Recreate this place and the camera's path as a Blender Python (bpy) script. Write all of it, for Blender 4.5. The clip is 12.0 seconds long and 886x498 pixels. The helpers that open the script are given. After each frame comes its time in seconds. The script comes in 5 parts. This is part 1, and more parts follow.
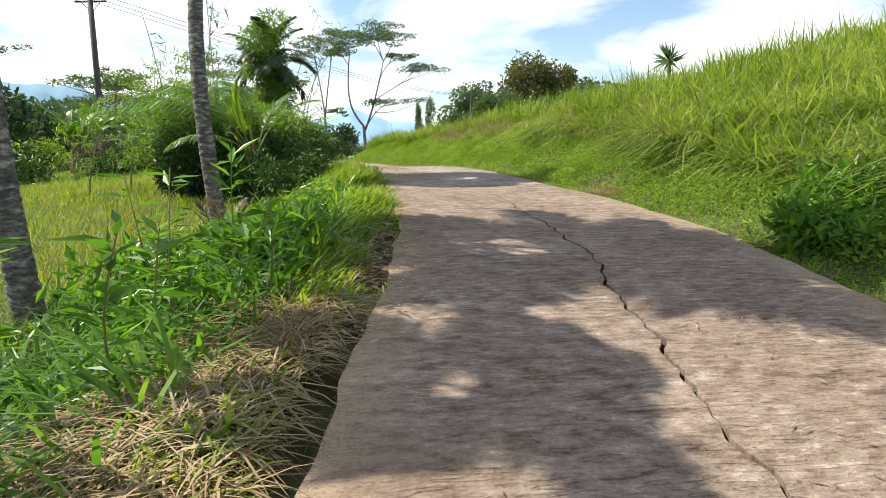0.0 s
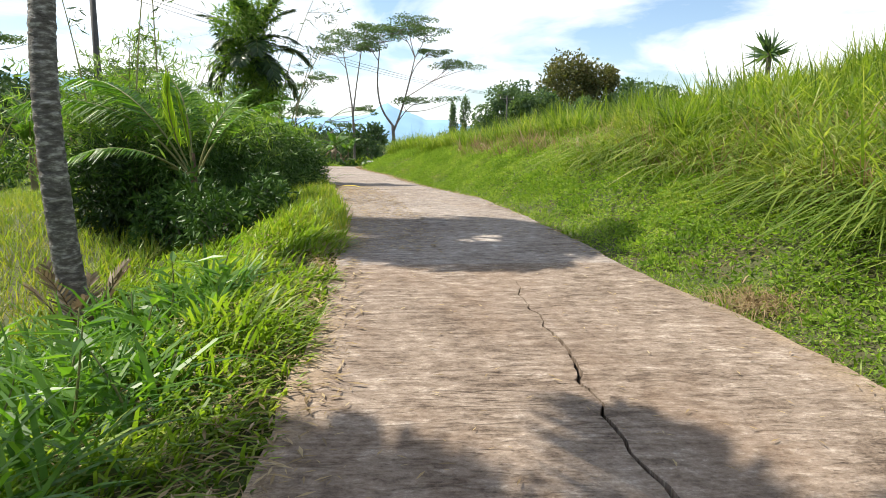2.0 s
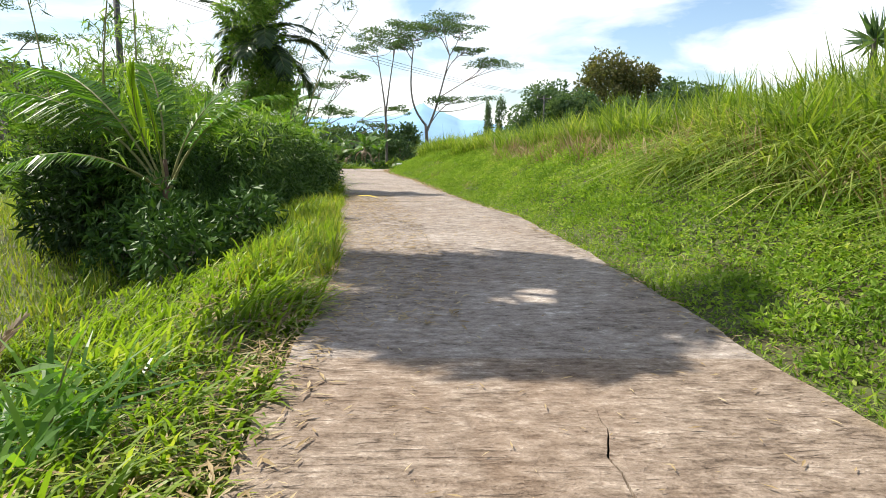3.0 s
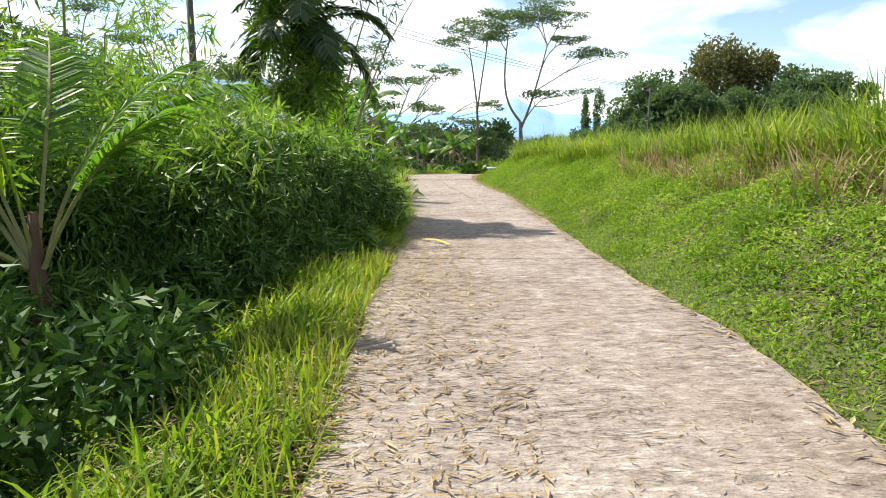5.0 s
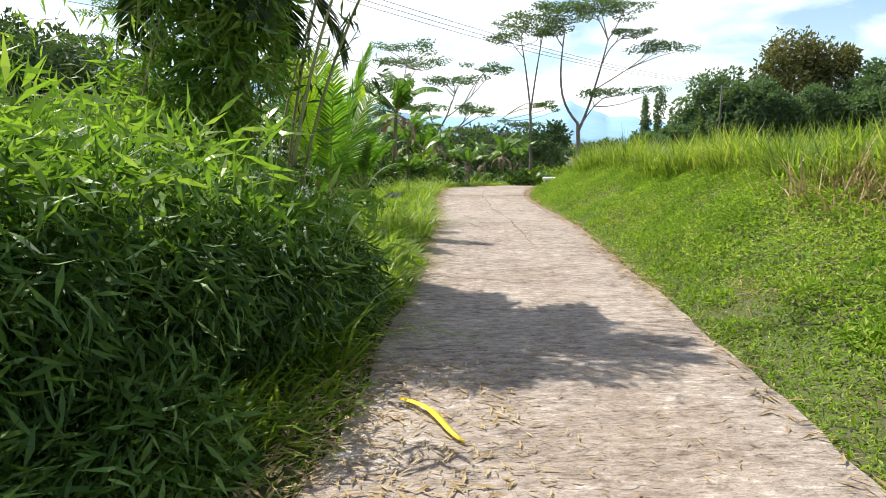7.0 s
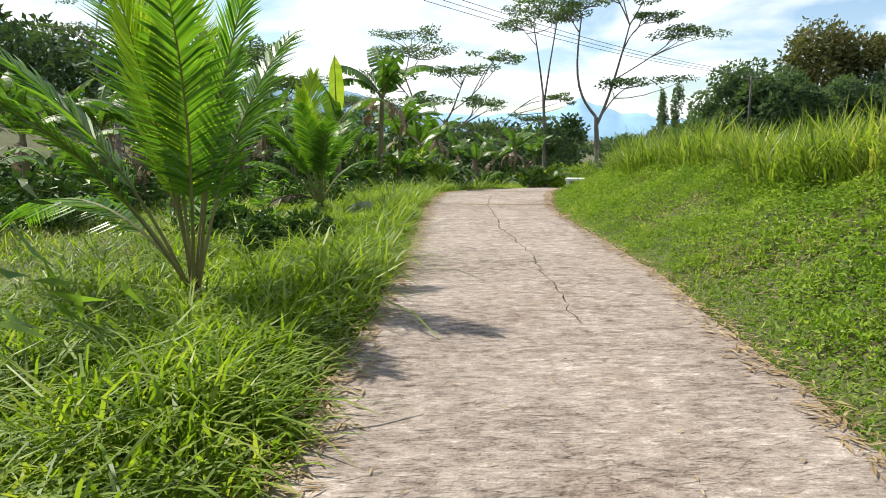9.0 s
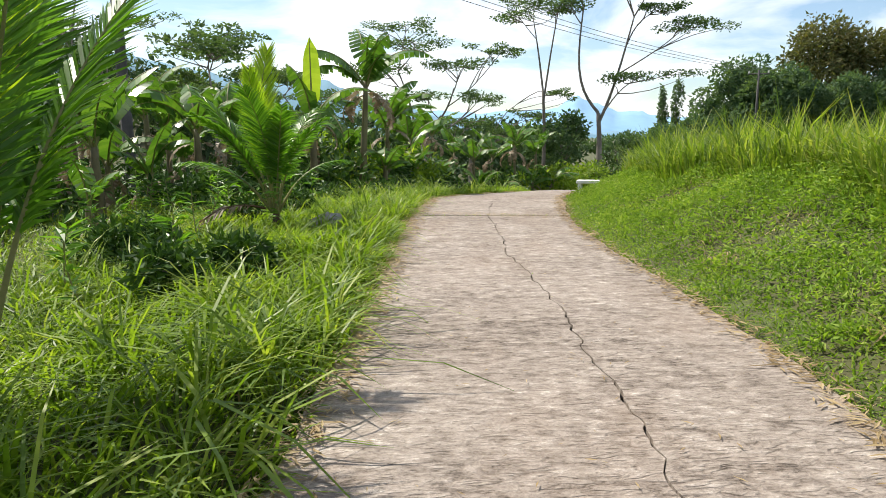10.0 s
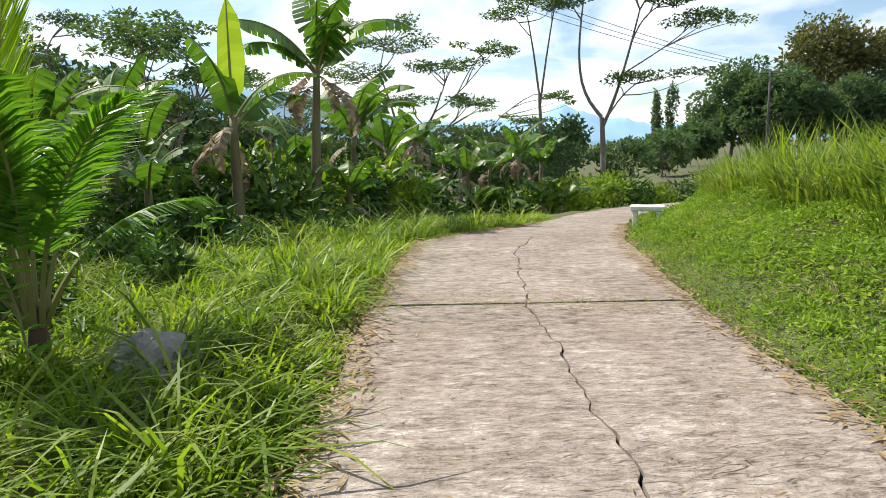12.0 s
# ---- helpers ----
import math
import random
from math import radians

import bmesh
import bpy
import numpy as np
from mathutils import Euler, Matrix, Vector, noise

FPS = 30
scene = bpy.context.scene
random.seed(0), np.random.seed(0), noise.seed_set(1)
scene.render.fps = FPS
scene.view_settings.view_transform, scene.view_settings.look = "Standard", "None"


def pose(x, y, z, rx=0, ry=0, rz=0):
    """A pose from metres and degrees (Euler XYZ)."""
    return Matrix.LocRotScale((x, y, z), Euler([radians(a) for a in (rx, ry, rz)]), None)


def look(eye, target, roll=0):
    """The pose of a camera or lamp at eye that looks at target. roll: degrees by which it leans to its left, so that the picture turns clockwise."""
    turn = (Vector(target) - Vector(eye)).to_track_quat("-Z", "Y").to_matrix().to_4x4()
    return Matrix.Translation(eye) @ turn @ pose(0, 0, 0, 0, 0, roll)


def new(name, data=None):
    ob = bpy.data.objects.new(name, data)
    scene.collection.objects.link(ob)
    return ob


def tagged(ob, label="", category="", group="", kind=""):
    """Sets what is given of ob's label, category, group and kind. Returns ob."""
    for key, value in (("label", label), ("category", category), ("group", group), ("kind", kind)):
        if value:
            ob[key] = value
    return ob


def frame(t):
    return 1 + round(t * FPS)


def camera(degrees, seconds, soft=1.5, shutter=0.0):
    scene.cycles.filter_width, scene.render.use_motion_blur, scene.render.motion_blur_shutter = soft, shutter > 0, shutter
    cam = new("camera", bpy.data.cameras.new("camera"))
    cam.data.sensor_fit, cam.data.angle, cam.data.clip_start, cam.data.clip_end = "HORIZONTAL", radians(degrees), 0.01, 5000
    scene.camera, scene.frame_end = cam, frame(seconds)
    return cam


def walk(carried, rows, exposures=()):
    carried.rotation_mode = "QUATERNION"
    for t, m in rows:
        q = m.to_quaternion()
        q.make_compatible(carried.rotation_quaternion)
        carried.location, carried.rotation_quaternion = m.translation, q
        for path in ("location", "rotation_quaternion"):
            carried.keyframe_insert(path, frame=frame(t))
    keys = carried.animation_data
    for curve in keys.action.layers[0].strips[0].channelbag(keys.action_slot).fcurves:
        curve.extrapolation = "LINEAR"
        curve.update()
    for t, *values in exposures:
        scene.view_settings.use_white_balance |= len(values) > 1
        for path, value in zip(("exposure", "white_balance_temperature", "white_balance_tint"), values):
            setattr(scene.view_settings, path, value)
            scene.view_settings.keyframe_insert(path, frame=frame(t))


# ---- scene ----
cam = camera(68.0, 12.0, 0.9)
PATH = [
    (0, (0.007, 0.001, 1.194), (0.008, 1.975, 0.875), -0.7),
    (0.5, (0.141, 1.035, 1.285), (0.123, 3.009, 0.961), -0.3),
    (1, (0.257, 2.155, 1.391), (0.211, 4.129, 1.071), -0.0),
    (1.5, (0.325, 3.201, 1.481), (0.255, 5.174, 1.159), 0.2),
    (2, (0.333, 4.374, 1.555), (0.234, 6.345, 1.231), 0.4),
    (2.5, (0.313, 5.403, 1.598), (0.172, 7.371, 1.268), 0.5),
    (3, (0.267, 6.533, 1.609), (0.066, 8.496, 1.285), 0.6),
    (5, (-0.425, 10.916, 1.845), (-0.898, 12.83, 1.505), 0.1),
    (5.5, (-0.617, 12.118, 1.853), (-1.146, 14.018, 1.521), -0.3),
    (6, (-0.879, 13.366, 1.881), (-1.452, 15.253, 1.546), -0.1),
    (6.5, (-1.116, 14.539, 1.875), (-1.717, 16.418, 1.543), -0.3),
    (7, (-1.402, 15.802, 1.862), (-2.027, 17.674, 1.534), -0.4),
    (9, (-2.602, 20.632, 1.669), (-3.256, 22.492, 1.335), -0.6),
    (9.5, (-2.958, 21.832, 1.63), (-3.604, 23.696, 1.301), -0.6),
    (10, (-3.356, 23.111, 1.617), (-3.999, 24.973, 1.276), -0.5),
    (10.5, (-3.749, 24.292, 1.592), (-4.385, 26.159, 1.262), -0.6),
    (11, (-4.228, 25.645, 1.594), (-4.858, 27.514, 1.266), -0.8),
    (11.5, (-4.696, 27.002, 1.564), (-5.323, 28.874, 1.244), -0.9),
    (12, (-5.176, 28.369, 1.569), (-5.787, 30.247, 1.255), -1.3),
]
walk(cam, [(t, look(eye, target, roll)) for t, eye, target, roll in PATH], [(0, 0.75), (3, 0.75), (6, 0.9), (9, 0.62), (12, 0.62)])

# ---- world, sun, exposure ----
SUN_AZ = math.atan2(-0.94, 0.34)          # towards the sun: to the left and a little ahead
SUN_EL = radians(52)
world = bpy.data.worlds.new("sky")
scene.world = world
world.use_nodes = True


def build_sky():
    nt = world.node_tree
    nt.nodes.clear()
    n, l = nt.nodes.new, nt.links.new
    out, bg = n("ShaderNodeOutputWorld"), n("ShaderNodeBackground")
    sky = n("ShaderNodeTexSky")
    sky.sky_type, sky.sun_disc = "NISHITA", False
    sky.sun_elevation, sky.sun_rotation = SUN_EL, SUN_AZ
    sky.dust_density, sky.air_density, sky.ozone_density = 0.5, 1.0, 2.0
    co, sep, add, comb = n("ShaderNodeTexCoord"), n("ShaderNodeSeparateXYZ"), n("ShaderNodeMath"), n("ShaderNodeCombineXYZ")
    l(co.outputs["Generated"], sep.inputs[0])
    add.operation = "ADD"
    add.inputs[1].default_value = 0.25
    l(sep.outputs["Z"], add.inputs[0])
    for k in ("X", "Y"):
        d = n("ShaderNodeMath")
        d.operation = "DIVIDE"
        l(sep.outputs[k], d.inputs[0])
        l(add.outputs[0], d.inputs[1])
        l(d.outputs[0], comb.inputs[k])
    cloud = n("ShaderNodeTexNoise")
    cloud.inputs["Scale"].default_value = 1.3
    cloud.inputs["Detail"].default_value = 8
    cloud.inputs["Roughness"].default_value = 0.55
    cloud.inputs["Distortion"].default_value = 0.4
    l(comb.outputs[0], cloud.inputs["Vector"])
    ramp = n("ShaderNodeValToRGB")
    ramp.color_ramp.elements[0].position, ramp.color_ramp.elements[1].position = 0.44, 0.60
    l(cloud.outputs["Fac"], ramp.inputs[0])
    mix = n("ShaderNodeMixRGB")
    mix.inputs["Color2"].default_value = (8.2, 8.4, 8.6, 1)
    l(ramp.outputs["Color"], mix.inputs["Fac"])
    l(sky.outputs["Color"], mix.inputs["Color1"])
    l(mix.outputs["Color"], bg.inputs["Color"])
    bg.inputs["Strength"].default_value = 0.105
    l(bg.outputs[0], out.inputs["Surface"])


build_sky()
sun = new("sun", bpy.data.lights.new("sun", "SUN"))
sun.data.energy, sun.data.angle, sun.data.color = 5.0, radians(0.5), (1.0, 0.935, 0.815)
sun.matrix_world = look((0, 0, 0), (math.cos(SUN_EL) * 0.94, -math.cos(SUN_EL) * 0.34, -math.sin(SUN_EL)))


# ---- materials ----
def nodes(name):
    m = bpy.data.materials.new(name)
    m.use_nodes = True
    nt = m.node_tree
    return m, nt, nt.nodes["Principled BSDF"], nt.nodes["Material Output"]


def ramp_of(nt, cols, fac):
    r = nt.nodes.new("ShaderNodeValToRGB")
    e = r.color_ramp.elements
    while len(e) < len(cols):
        e.new(0.5)
    for i, c in enumerate(cols):
        e[i].position, e[i].color = i / (len(cols) - 1), (*c, 1)
    nt.links.new(fac, r.inputs[0])
    return r.outputs["Color"]


def noise_of(nt, scale, detail=4, vec=None, rough=0.55):
    t = nt.nodes.new("ShaderNodeTexNoise")
    t.inputs["Scale"].default_value, t.inputs["Detail"].default_value, t.inputs["Roughness"].default_value = scale, detail, rough
    if vec is None:
        vec = nt.nodes.new("ShaderNodeTexCoord").outputs["Object"]
    nt.links.new(vec, t.inputs["Vector"])
    return t.outputs["Fac"]


def bump_on(nt, bsdf, height, strength=0.4, dist=0.02):
    b = nt.nodes.new("ShaderNodeBump")
    b.inputs["Strength"].default_value, b.inputs["Distance"].default_value = strength, dist
    nt.links.new(height, b.inputs["Height"])
    nt.links.new(b.outputs[0], bsdf.inputs["Normal"])


def leaf_material(name, cols, trans=0.45, rough=0.45, patch=1.2, glow=(1.2, 1.3, 0.45), spec=0.3):
    """Thin leaves: colour varies from blade to blade and in broad patches; light shines through."""
    m, nt, b, out = nodes(name)
    geo = nt.nodes.new("ShaderNodeNewGeometry")
    mixf = nt.nodes.new("ShaderNodeMath")
    mixf.operation = "MULTIPLY_ADD"
    mixf.inputs[1].default_value = 0.6
    big = nt.nodes.new("ShaderNodeMapRange")
    nt.links.new(noise_of(nt, patch, 3), big.inputs["Value"])
    for k, v in (("From Min", 0.3), ("From Max", 0.7), ("To Min", 0.0), ("To Max", 0.4)):
        big.inputs[k].default_value = v
    nt.links.new(geo.outputs["Random Per Island"], mixf.inputs[0])
    nt.links.new(big.outputs[0], mixf.inputs[2])
    col = ramp_of(nt, cols, mixf.outputs[0])
    nt.links.new(col, b.inputs["Base Color"])
    b.inputs["Roughness"].default_value = rough
    b.inputs["Specular IOR Level"].default_value = spec
    tint = nt.nodes.new("ShaderNodeMixRGB")
    tint.blend_type, tint.inputs["Fac"].default_value = "MULTIPLY", 1.0
    tint.inputs["Color2"].default_value = (*glow, 1)
    nt.links.new(col, tint.inputs["Color1"])
    tr = nt.nodes.new("ShaderNodeBsdfTranslucent")
    nt.links.new(tint.outputs[0], tr.inputs["Color"])
    mx = nt.nodes.new("ShaderNodeMixShader")
    mx.inputs[0].default_value = trans
    nt.links.new(b.outputs[0], mx.inputs[1])
    nt.links.new(tr.outputs[0], mx.inputs[2])
    nt.links.new(mx.outputs[0], out.inputs["Surface"])
    return m


def rough_material(name, cols, scale=6.0, rough=0.9, fine=60.0, strength=0.5, dist=0.02, stretch=None, metal=0.0):
    m, nt, b, out = nodes(name)
    vec = None
    if stretch:
        mp = nt.nodes.new("ShaderNodeMapping")
        mp.inputs["Scale"].default_value = stretch
        nt.links.new(nt.nodes.new("ShaderNodeTexCoord").outputs["Object"], mp.inputs[0])
        vec = mp.outputs[0]
    a, c = noise_of(nt, scale, 6, vec), noise_of(nt, fine, 4, vec, 0.7)
    add = nt.nodes.new("ShaderNodeMath")
    add.operation = "MULTIPLY_ADD"
    add.inputs[1].default_value = 0.5
    nt.links.new(c, add.inputs[0])
    half = nt.nodes.new("ShaderNodeMath")
    half.operation = "MULTIPLY_ADD"
    half.inputs[1].default_value, half.inputs[2].default_value = 1.2, -0.35
    nt.links.new(a, half.inputs[0])
    nt.links.new(half.outputs[0], add.inputs[2])
    nt.links.new(ramp_of(nt, cols, add.outputs[0]), b.inputs["Base Color"])
    b.inputs["Roughness"].default_value, b.inputs["Metallic"].default_value = rough, metal
    bump_on(nt, b, add.outputs[0], strength, dist)
    return m


def concrete_material(name, cols, soil, broom, streaky):
    """Brushed road concrete: thin furrows across the road, mottled skin, pits, stains, dust along the edges."""
    m, nt, b, out = nodes(name)
    n, l = nt.nodes.new, nt.links.new
    uv = n("ShaderNodeUVMap").outputs[0]

    def scaled(sx, sy):
        mp = n("ShaderNodeMapping")
        mp.inputs["Scale"].default_value = (sx, sy, 1)
        l(uv, mp.inputs[0])
        return mp.outputs[0]

    grain = noise_of(nt, 60.0, 3, scaled(0.8, 1.2), 0.8)
    mottle = noise_of(nt, 11.0, 5, scaled(0.8, 1.5), 0.75)
    stain = noise_of(nt, 0.9, 5, scaled(1, 0.8), 0.6)
    patch = noise_of(nt, 1.0, 6, scaled(2.4, 4.2), 0.75)

    def math_(op, a, bb, c=None):
        k = n("ShaderNodeMath")
        k.operation = op
        for i, v in enumerate((a, bb, c)):
            if v is None:
                continue
            if isinstance(v, (int, float)):
                k.inputs[i].default_value = v
            else:
                l(v, k.inputs[i])
        return k.outputs[0]

    def clamp(v, lo, hi, to=1.0):
        k = n("ShaderNodeMapRange")
        k.inputs["From Min"].default_value, k.inputs["From Max"].default_value, k.inputs["To Max"].default_value = lo, hi, to
        l(v, k.inputs["Value"])
        return k.outputs[0]

    def line(sx, sy, thin, detail=1):
        return clamp(math_("ABSOLUTE", math_("SUBTRACT", noise_of(nt, 1.0, detail, scaled(sx, sy), 0.6), 0.5), 0), thin, 0.0)

    # brushed furrows: thin broken lines, fainter where the skin has worn off
    worn = clamp(noise_of(nt, 1.0, 5, scaled(0.9, 1.2), 0.65), 0.38, 0.62)
    broken = math_("MULTIPLY", clamp(noise_of(nt, 1.0, 4, scaled(5.0, 8.0), 0.75), 0.36, 0.60), math_("SUBTRACT", 1.1, math_("MULTIPLY", worn, 0.7)))
    furrow = math_("MULTIPLY", math_("MAXIMUM", line(broom, 10.5, 0.060), line(broom * 1.5, 18.0, 0.045)), broken)
    pit = clamp(noise_of(nt, 30.0, 3, scaled(0.7, 1.4), 0.65), 0.40, 0.30)
    ridge = noise_of(nt, 1.0, 4, scaled(4.0, 18.0), 0.65)
    h = math_("SUBTRACT", math_("ADD", math_("MULTIPLY", ridge, 0.4), math_("MULTIPLY", mottle, 0.35)),
              math_("ADD", math_("MULTIPLY", furrow, 0.22), math_("MULTIPLY", pit, 0.10)))
    tone = math_("ADD", math_("ADD", math_("MULTIPLY", grain, 0.34), math_("MULTIPLY", mottle, 0.80)),
                 math_("ADD", math_("ADD", math_("MULTIPLY", ridge, streaky), math_("MULTIPLY", stain, 0.30)), math_("MULTIPLY", patch, 0.42)))
    tone = math_("SUBTRACT", tone, math_("ADD", math_("MULTIPLY", furrow, 0.15), math_("MULTIPLY", pit, 0.09)))
    col = ramp_of(nt, cols, clamp(tone, 0.70, 1.22))
    earth = n("ShaderNodeMixRGB")
    earth.inputs["Color2"].default_value = (0.19, 0.12, 0.075, 1)
    l(clamp(noise_of(nt, 0.6, 5, scaled(1.5, 0.7), 0.65), 0.48, 0.72, soil), earth.inputs["Fac"])
    l(col, earth.inputs["Color1"])
    # dust gathered along both edges
    sep = n("ShaderNodeSeparateXYZ")
    l(uv, sep.inputs[0])
    rim = math_("ADD", math_("ABSOLUTE", sep.outputs["X"], 0), math_("MULTIPLY", noise_of(nt, 2.2, 5, scaled(1, 1), 0.7), 0.7))
    dust = n("ShaderNodeMixRGB")
    dust.inputs["Color2"].default_value = (0.37, 0.275, 0.175, 1)
    l(math_("MULTIPLY", clamp(rim, 1.50, 1.72, 0.8), clamp(grain, 0.3, 0.6)), dust.inputs["Fac"])
    l(earth.outputs[0], dust.inputs["Color1"])
    l(dust.outputs[0], b.inputs["Base Color"])
    b.inputs["Roughness"].default_value = 0.9
    b.inputs["Specular IOR Level"].default_value = 0.2
    bump_on(nt, b, math_("ADD", h, math_("MULTIPLY", grain, 0.22)), 1.0, 0.04)
    return m


M_CONCRETE = concrete_material("road_concrete", [(0.065, 0.050, 0.041), (0.218, 0.180, 0.152), (0.355, 0.305, 0.265), (0.65, 0.595, 0.535)], 0.3, 3.2, 0.08)
M_BROWN = concrete_material("brown_road_concrete", [(0.05, 0.035, 0.025), (0.165, 0.122, 0.090), (0.30, 0.237, 0.185), (0.57, 0.49, 0.41)], 0.55, 2.0, 0.1)
M_SOIL = rough_material("soil_grass", [(0.03, 0.022, 0.011), (0.06, 0.052, 0.02), (0.065, 0.085, 0.021), (0.10, 0.11, 0.03)], 1.5, 0.95, 30)
M_VERGE = leaf_material("verge_grass", [(0.055, 0.105, 0.012), (0.13, 0.21, 0.022), (0.22, 0.31, 0.035), (0.40, 0.42, 0.10)], 0.5, 0.45, 1.5)
M_DRYGRASS = leaf_material("dry_grass", [(0.12, 0.08, 0.04), (0.27, 0.19, 0.09), (0.40, 0.30, 0.16), (0.5, 0.42, 0.27)], 0.3, 0.6, glow=(1, 1, 0.9))
M_CLOVER = leaf_material("bank_leaves", [(0.07, 0.135, 0.018), (0.15, 0.25, 0.034), (0.25, 0.36, 0.055), (0.42, 0.45, 0.13)], 0.45, 0.6, 1.6, spec=0.15)
M_REED = leaf_material("tall_grass", [(0.06, 0.115, 0.016), (0.14, 0.215, 0.03), (0.27, 0.33, 0.06), (0.52, 0.48, 0.22)], 0.48, 0.5, 0.9)
M_FODDER = leaf_material("fodder_grass", [(0.055, 0.105, 0.016), (0.125, 0.20, 0.026), (0.23, 0.30, 0.05), (0.45, 0.43, 0.15)], 0.5, 0.45, 0.7)
M_FEATHER = leaf_material("feathery_leaf", [(0.06, 0.10, 0.05), (0.09, 0.145, 0.065), (0.13, 0.19, 0.085)], 0.4, 0.6, 0.3, spec=0.1)
M_RICE = leaf_material("rice", [(0.09, 0.16, 0.02), (0.17, 0.25, 0.03), (0.27, 0.29, 0.05), (0.36, 0.30, 0.06)], 0.5, 0.45, 0.35)
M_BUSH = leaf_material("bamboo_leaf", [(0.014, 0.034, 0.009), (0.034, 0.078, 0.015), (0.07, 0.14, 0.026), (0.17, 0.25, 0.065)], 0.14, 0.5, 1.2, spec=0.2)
# lighter twin of M_BUSH: sun on the bamboo tops is put into the colour
M_BAMTOP = leaf_material("pale_sun_toned_leaf", [(0.06, 0.14, 0.025), (0.12, 0.22, 0.035), (0.2, 0.31, 0.06), (0.36, 0.42, 0.15)], 0.45, 0.45, 1.2, spec=0.25)
M_PALM = leaf_material("palm_leaf", [(0.04, 0.10, 0.015), (0.08, 0.18, 0.025), (0.13, 0.26, 0.03), (0.2, 0.31, 0.05)], 0.5, 0.35)
M_SPEAR = leaf_material("young_palm_leaf", [(0.24, 0.36, 0.025), (0.36, 0.48, 0.04), (0.46, 0.56, 0.07)], 0.55, 0.35)
# old fronds; also the thicket's core, where the dark colour stands for shade
M_PALMDARK = leaf_material("old_palm_and_shade_leaf", [(0.015, 0.035, 0.012), (0.03, 0.06, 0.018), (0.05, 0.09, 0.025)], 0.25, 0.35)
M_DEADFROND = leaf_material("dead_frond", [(0.10, 0.07, 0.045), (0.22, 0.16, 0.10), (0.38, 0.32, 0.24)], 0.25, 0.6, glow=(1, 1, 0.9))
M_BANANA = leaf_material("banana_leaf", [(0.04, 0.10, 0.018), (0.078, 0.165, 0.028), (0.15, 0.25, 0.05)], 0.36, 0.35)
# lightened and blued greens: haze over the far trees is in the colour
M_TREE = leaf_material("tree_leaf", [(0.045, 0.085, 0.05), (0.075, 0.13, 0.07), (0.115, 0.175, 0.09), (0.17, 0.235, 0.115)], 0.4, 0.6, 0.3, spec=0.15)
M_TREEDRY = leaf_material("rusty_tree_leaf", [(0.07, 0.09, 0.04), (0.13, 0.135, 0.055), (0.21, 0.17, 0.075)], 0.35, 0.6, 0.3, spec=0.15)
# greyed green, with the haze of the far slope mixed in
M_FAR = leaf_material("far_leaf", [(0.035, 0.065, 0.035), (0.06, 0.10, 0.048), (0.085, 0.13, 0.062)], 0.2, 0.6, 0.08, spec=0.1)
M_BARK = rough_material("palm_bark", [(0.02, 0.016, 0.013), (0.04, 0.034, 0.028), (0.11, 0.10, 0.086), (0.36, 0.345, 0.31), (0.65, 0.63, 0.59)], 8, 0.9, 22, 0.8, 0.02, (1, 1, 3.0))
M_TRUNK = rough_material("tree_bark", [(0.06, 0.05, 0.04), (0.16, 0.14, 0.12), (0.3, 0.27, 0.24)], 4, 0.9, 30, 0.5, 0.02, (1, 1, 0.4))
M_STEM = rough_material("banana_stem", [(0.05, 0.04, 0.025), (0.13, 0.11, 0.05), (0.2, 0.2, 0.08)], 5, 0.7, 30, 0.4, 0.01, (1, 1, 0.25))
M_PETIOLE = rough_material("petiole", [(0.09, 0.10, 0.03), (0.17, 0.17, 0.05), (0.24, 0.2, 0.08)], 5, 0.55, 40, 0.2, 0.005)
M_PETBASE = rough_material("palm_base", [(0.03, 0.017, 0.009), (0.08, 0.044, 0.02), (0.16, 0.09, 0.042)], 7, 0.75, 40, 0.5, 0.01)
M_POLE = rough_material("pole", [(0.025, 0.025, 0.025), (0.055, 0.052, 0.05), (0.09, 0.088, 0.085)], 3, 0.8, 40, 0.3, 0.01)
M_STONE = rough_material("stone", [(0.12, 0.11, 0.09), (0.25, 0.24, 0.22), (0.4, 0.39, 0.36)], 6, 0.9, 50, 0.6, 0.02)
M_WHITE = rough_material("pale_paint", [(0.45, 0.45, 0.43), (0.68, 0.68, 0.65), (0.78, 0.78, 0.76)], 4, 0.7, 40, 0.3, 0.01)
M_WIRE = rough_material("wire", [(0.02, 0.02, 0.02), (0.04, 0.04, 0.04)], 4, 0.6, 20, 0.1, 0.001)
M_YELLOW = leaf_material("yellow_leaf", [(0.55, 0.42, 0.02), (0.62, 0.48, 0.03), (0.66, 0.52, 0.04)], 0.3, 0.5, glow=(1, 1, 0.8))
# distance haze is painted into the blue of both ridges
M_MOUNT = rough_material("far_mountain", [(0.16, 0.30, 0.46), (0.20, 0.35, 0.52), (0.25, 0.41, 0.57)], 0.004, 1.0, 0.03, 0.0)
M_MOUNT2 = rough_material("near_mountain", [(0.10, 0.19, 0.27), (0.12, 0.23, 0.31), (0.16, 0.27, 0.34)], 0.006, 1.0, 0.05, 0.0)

# ---- mesh helpers ----
rng = np.random.default_rng(7)


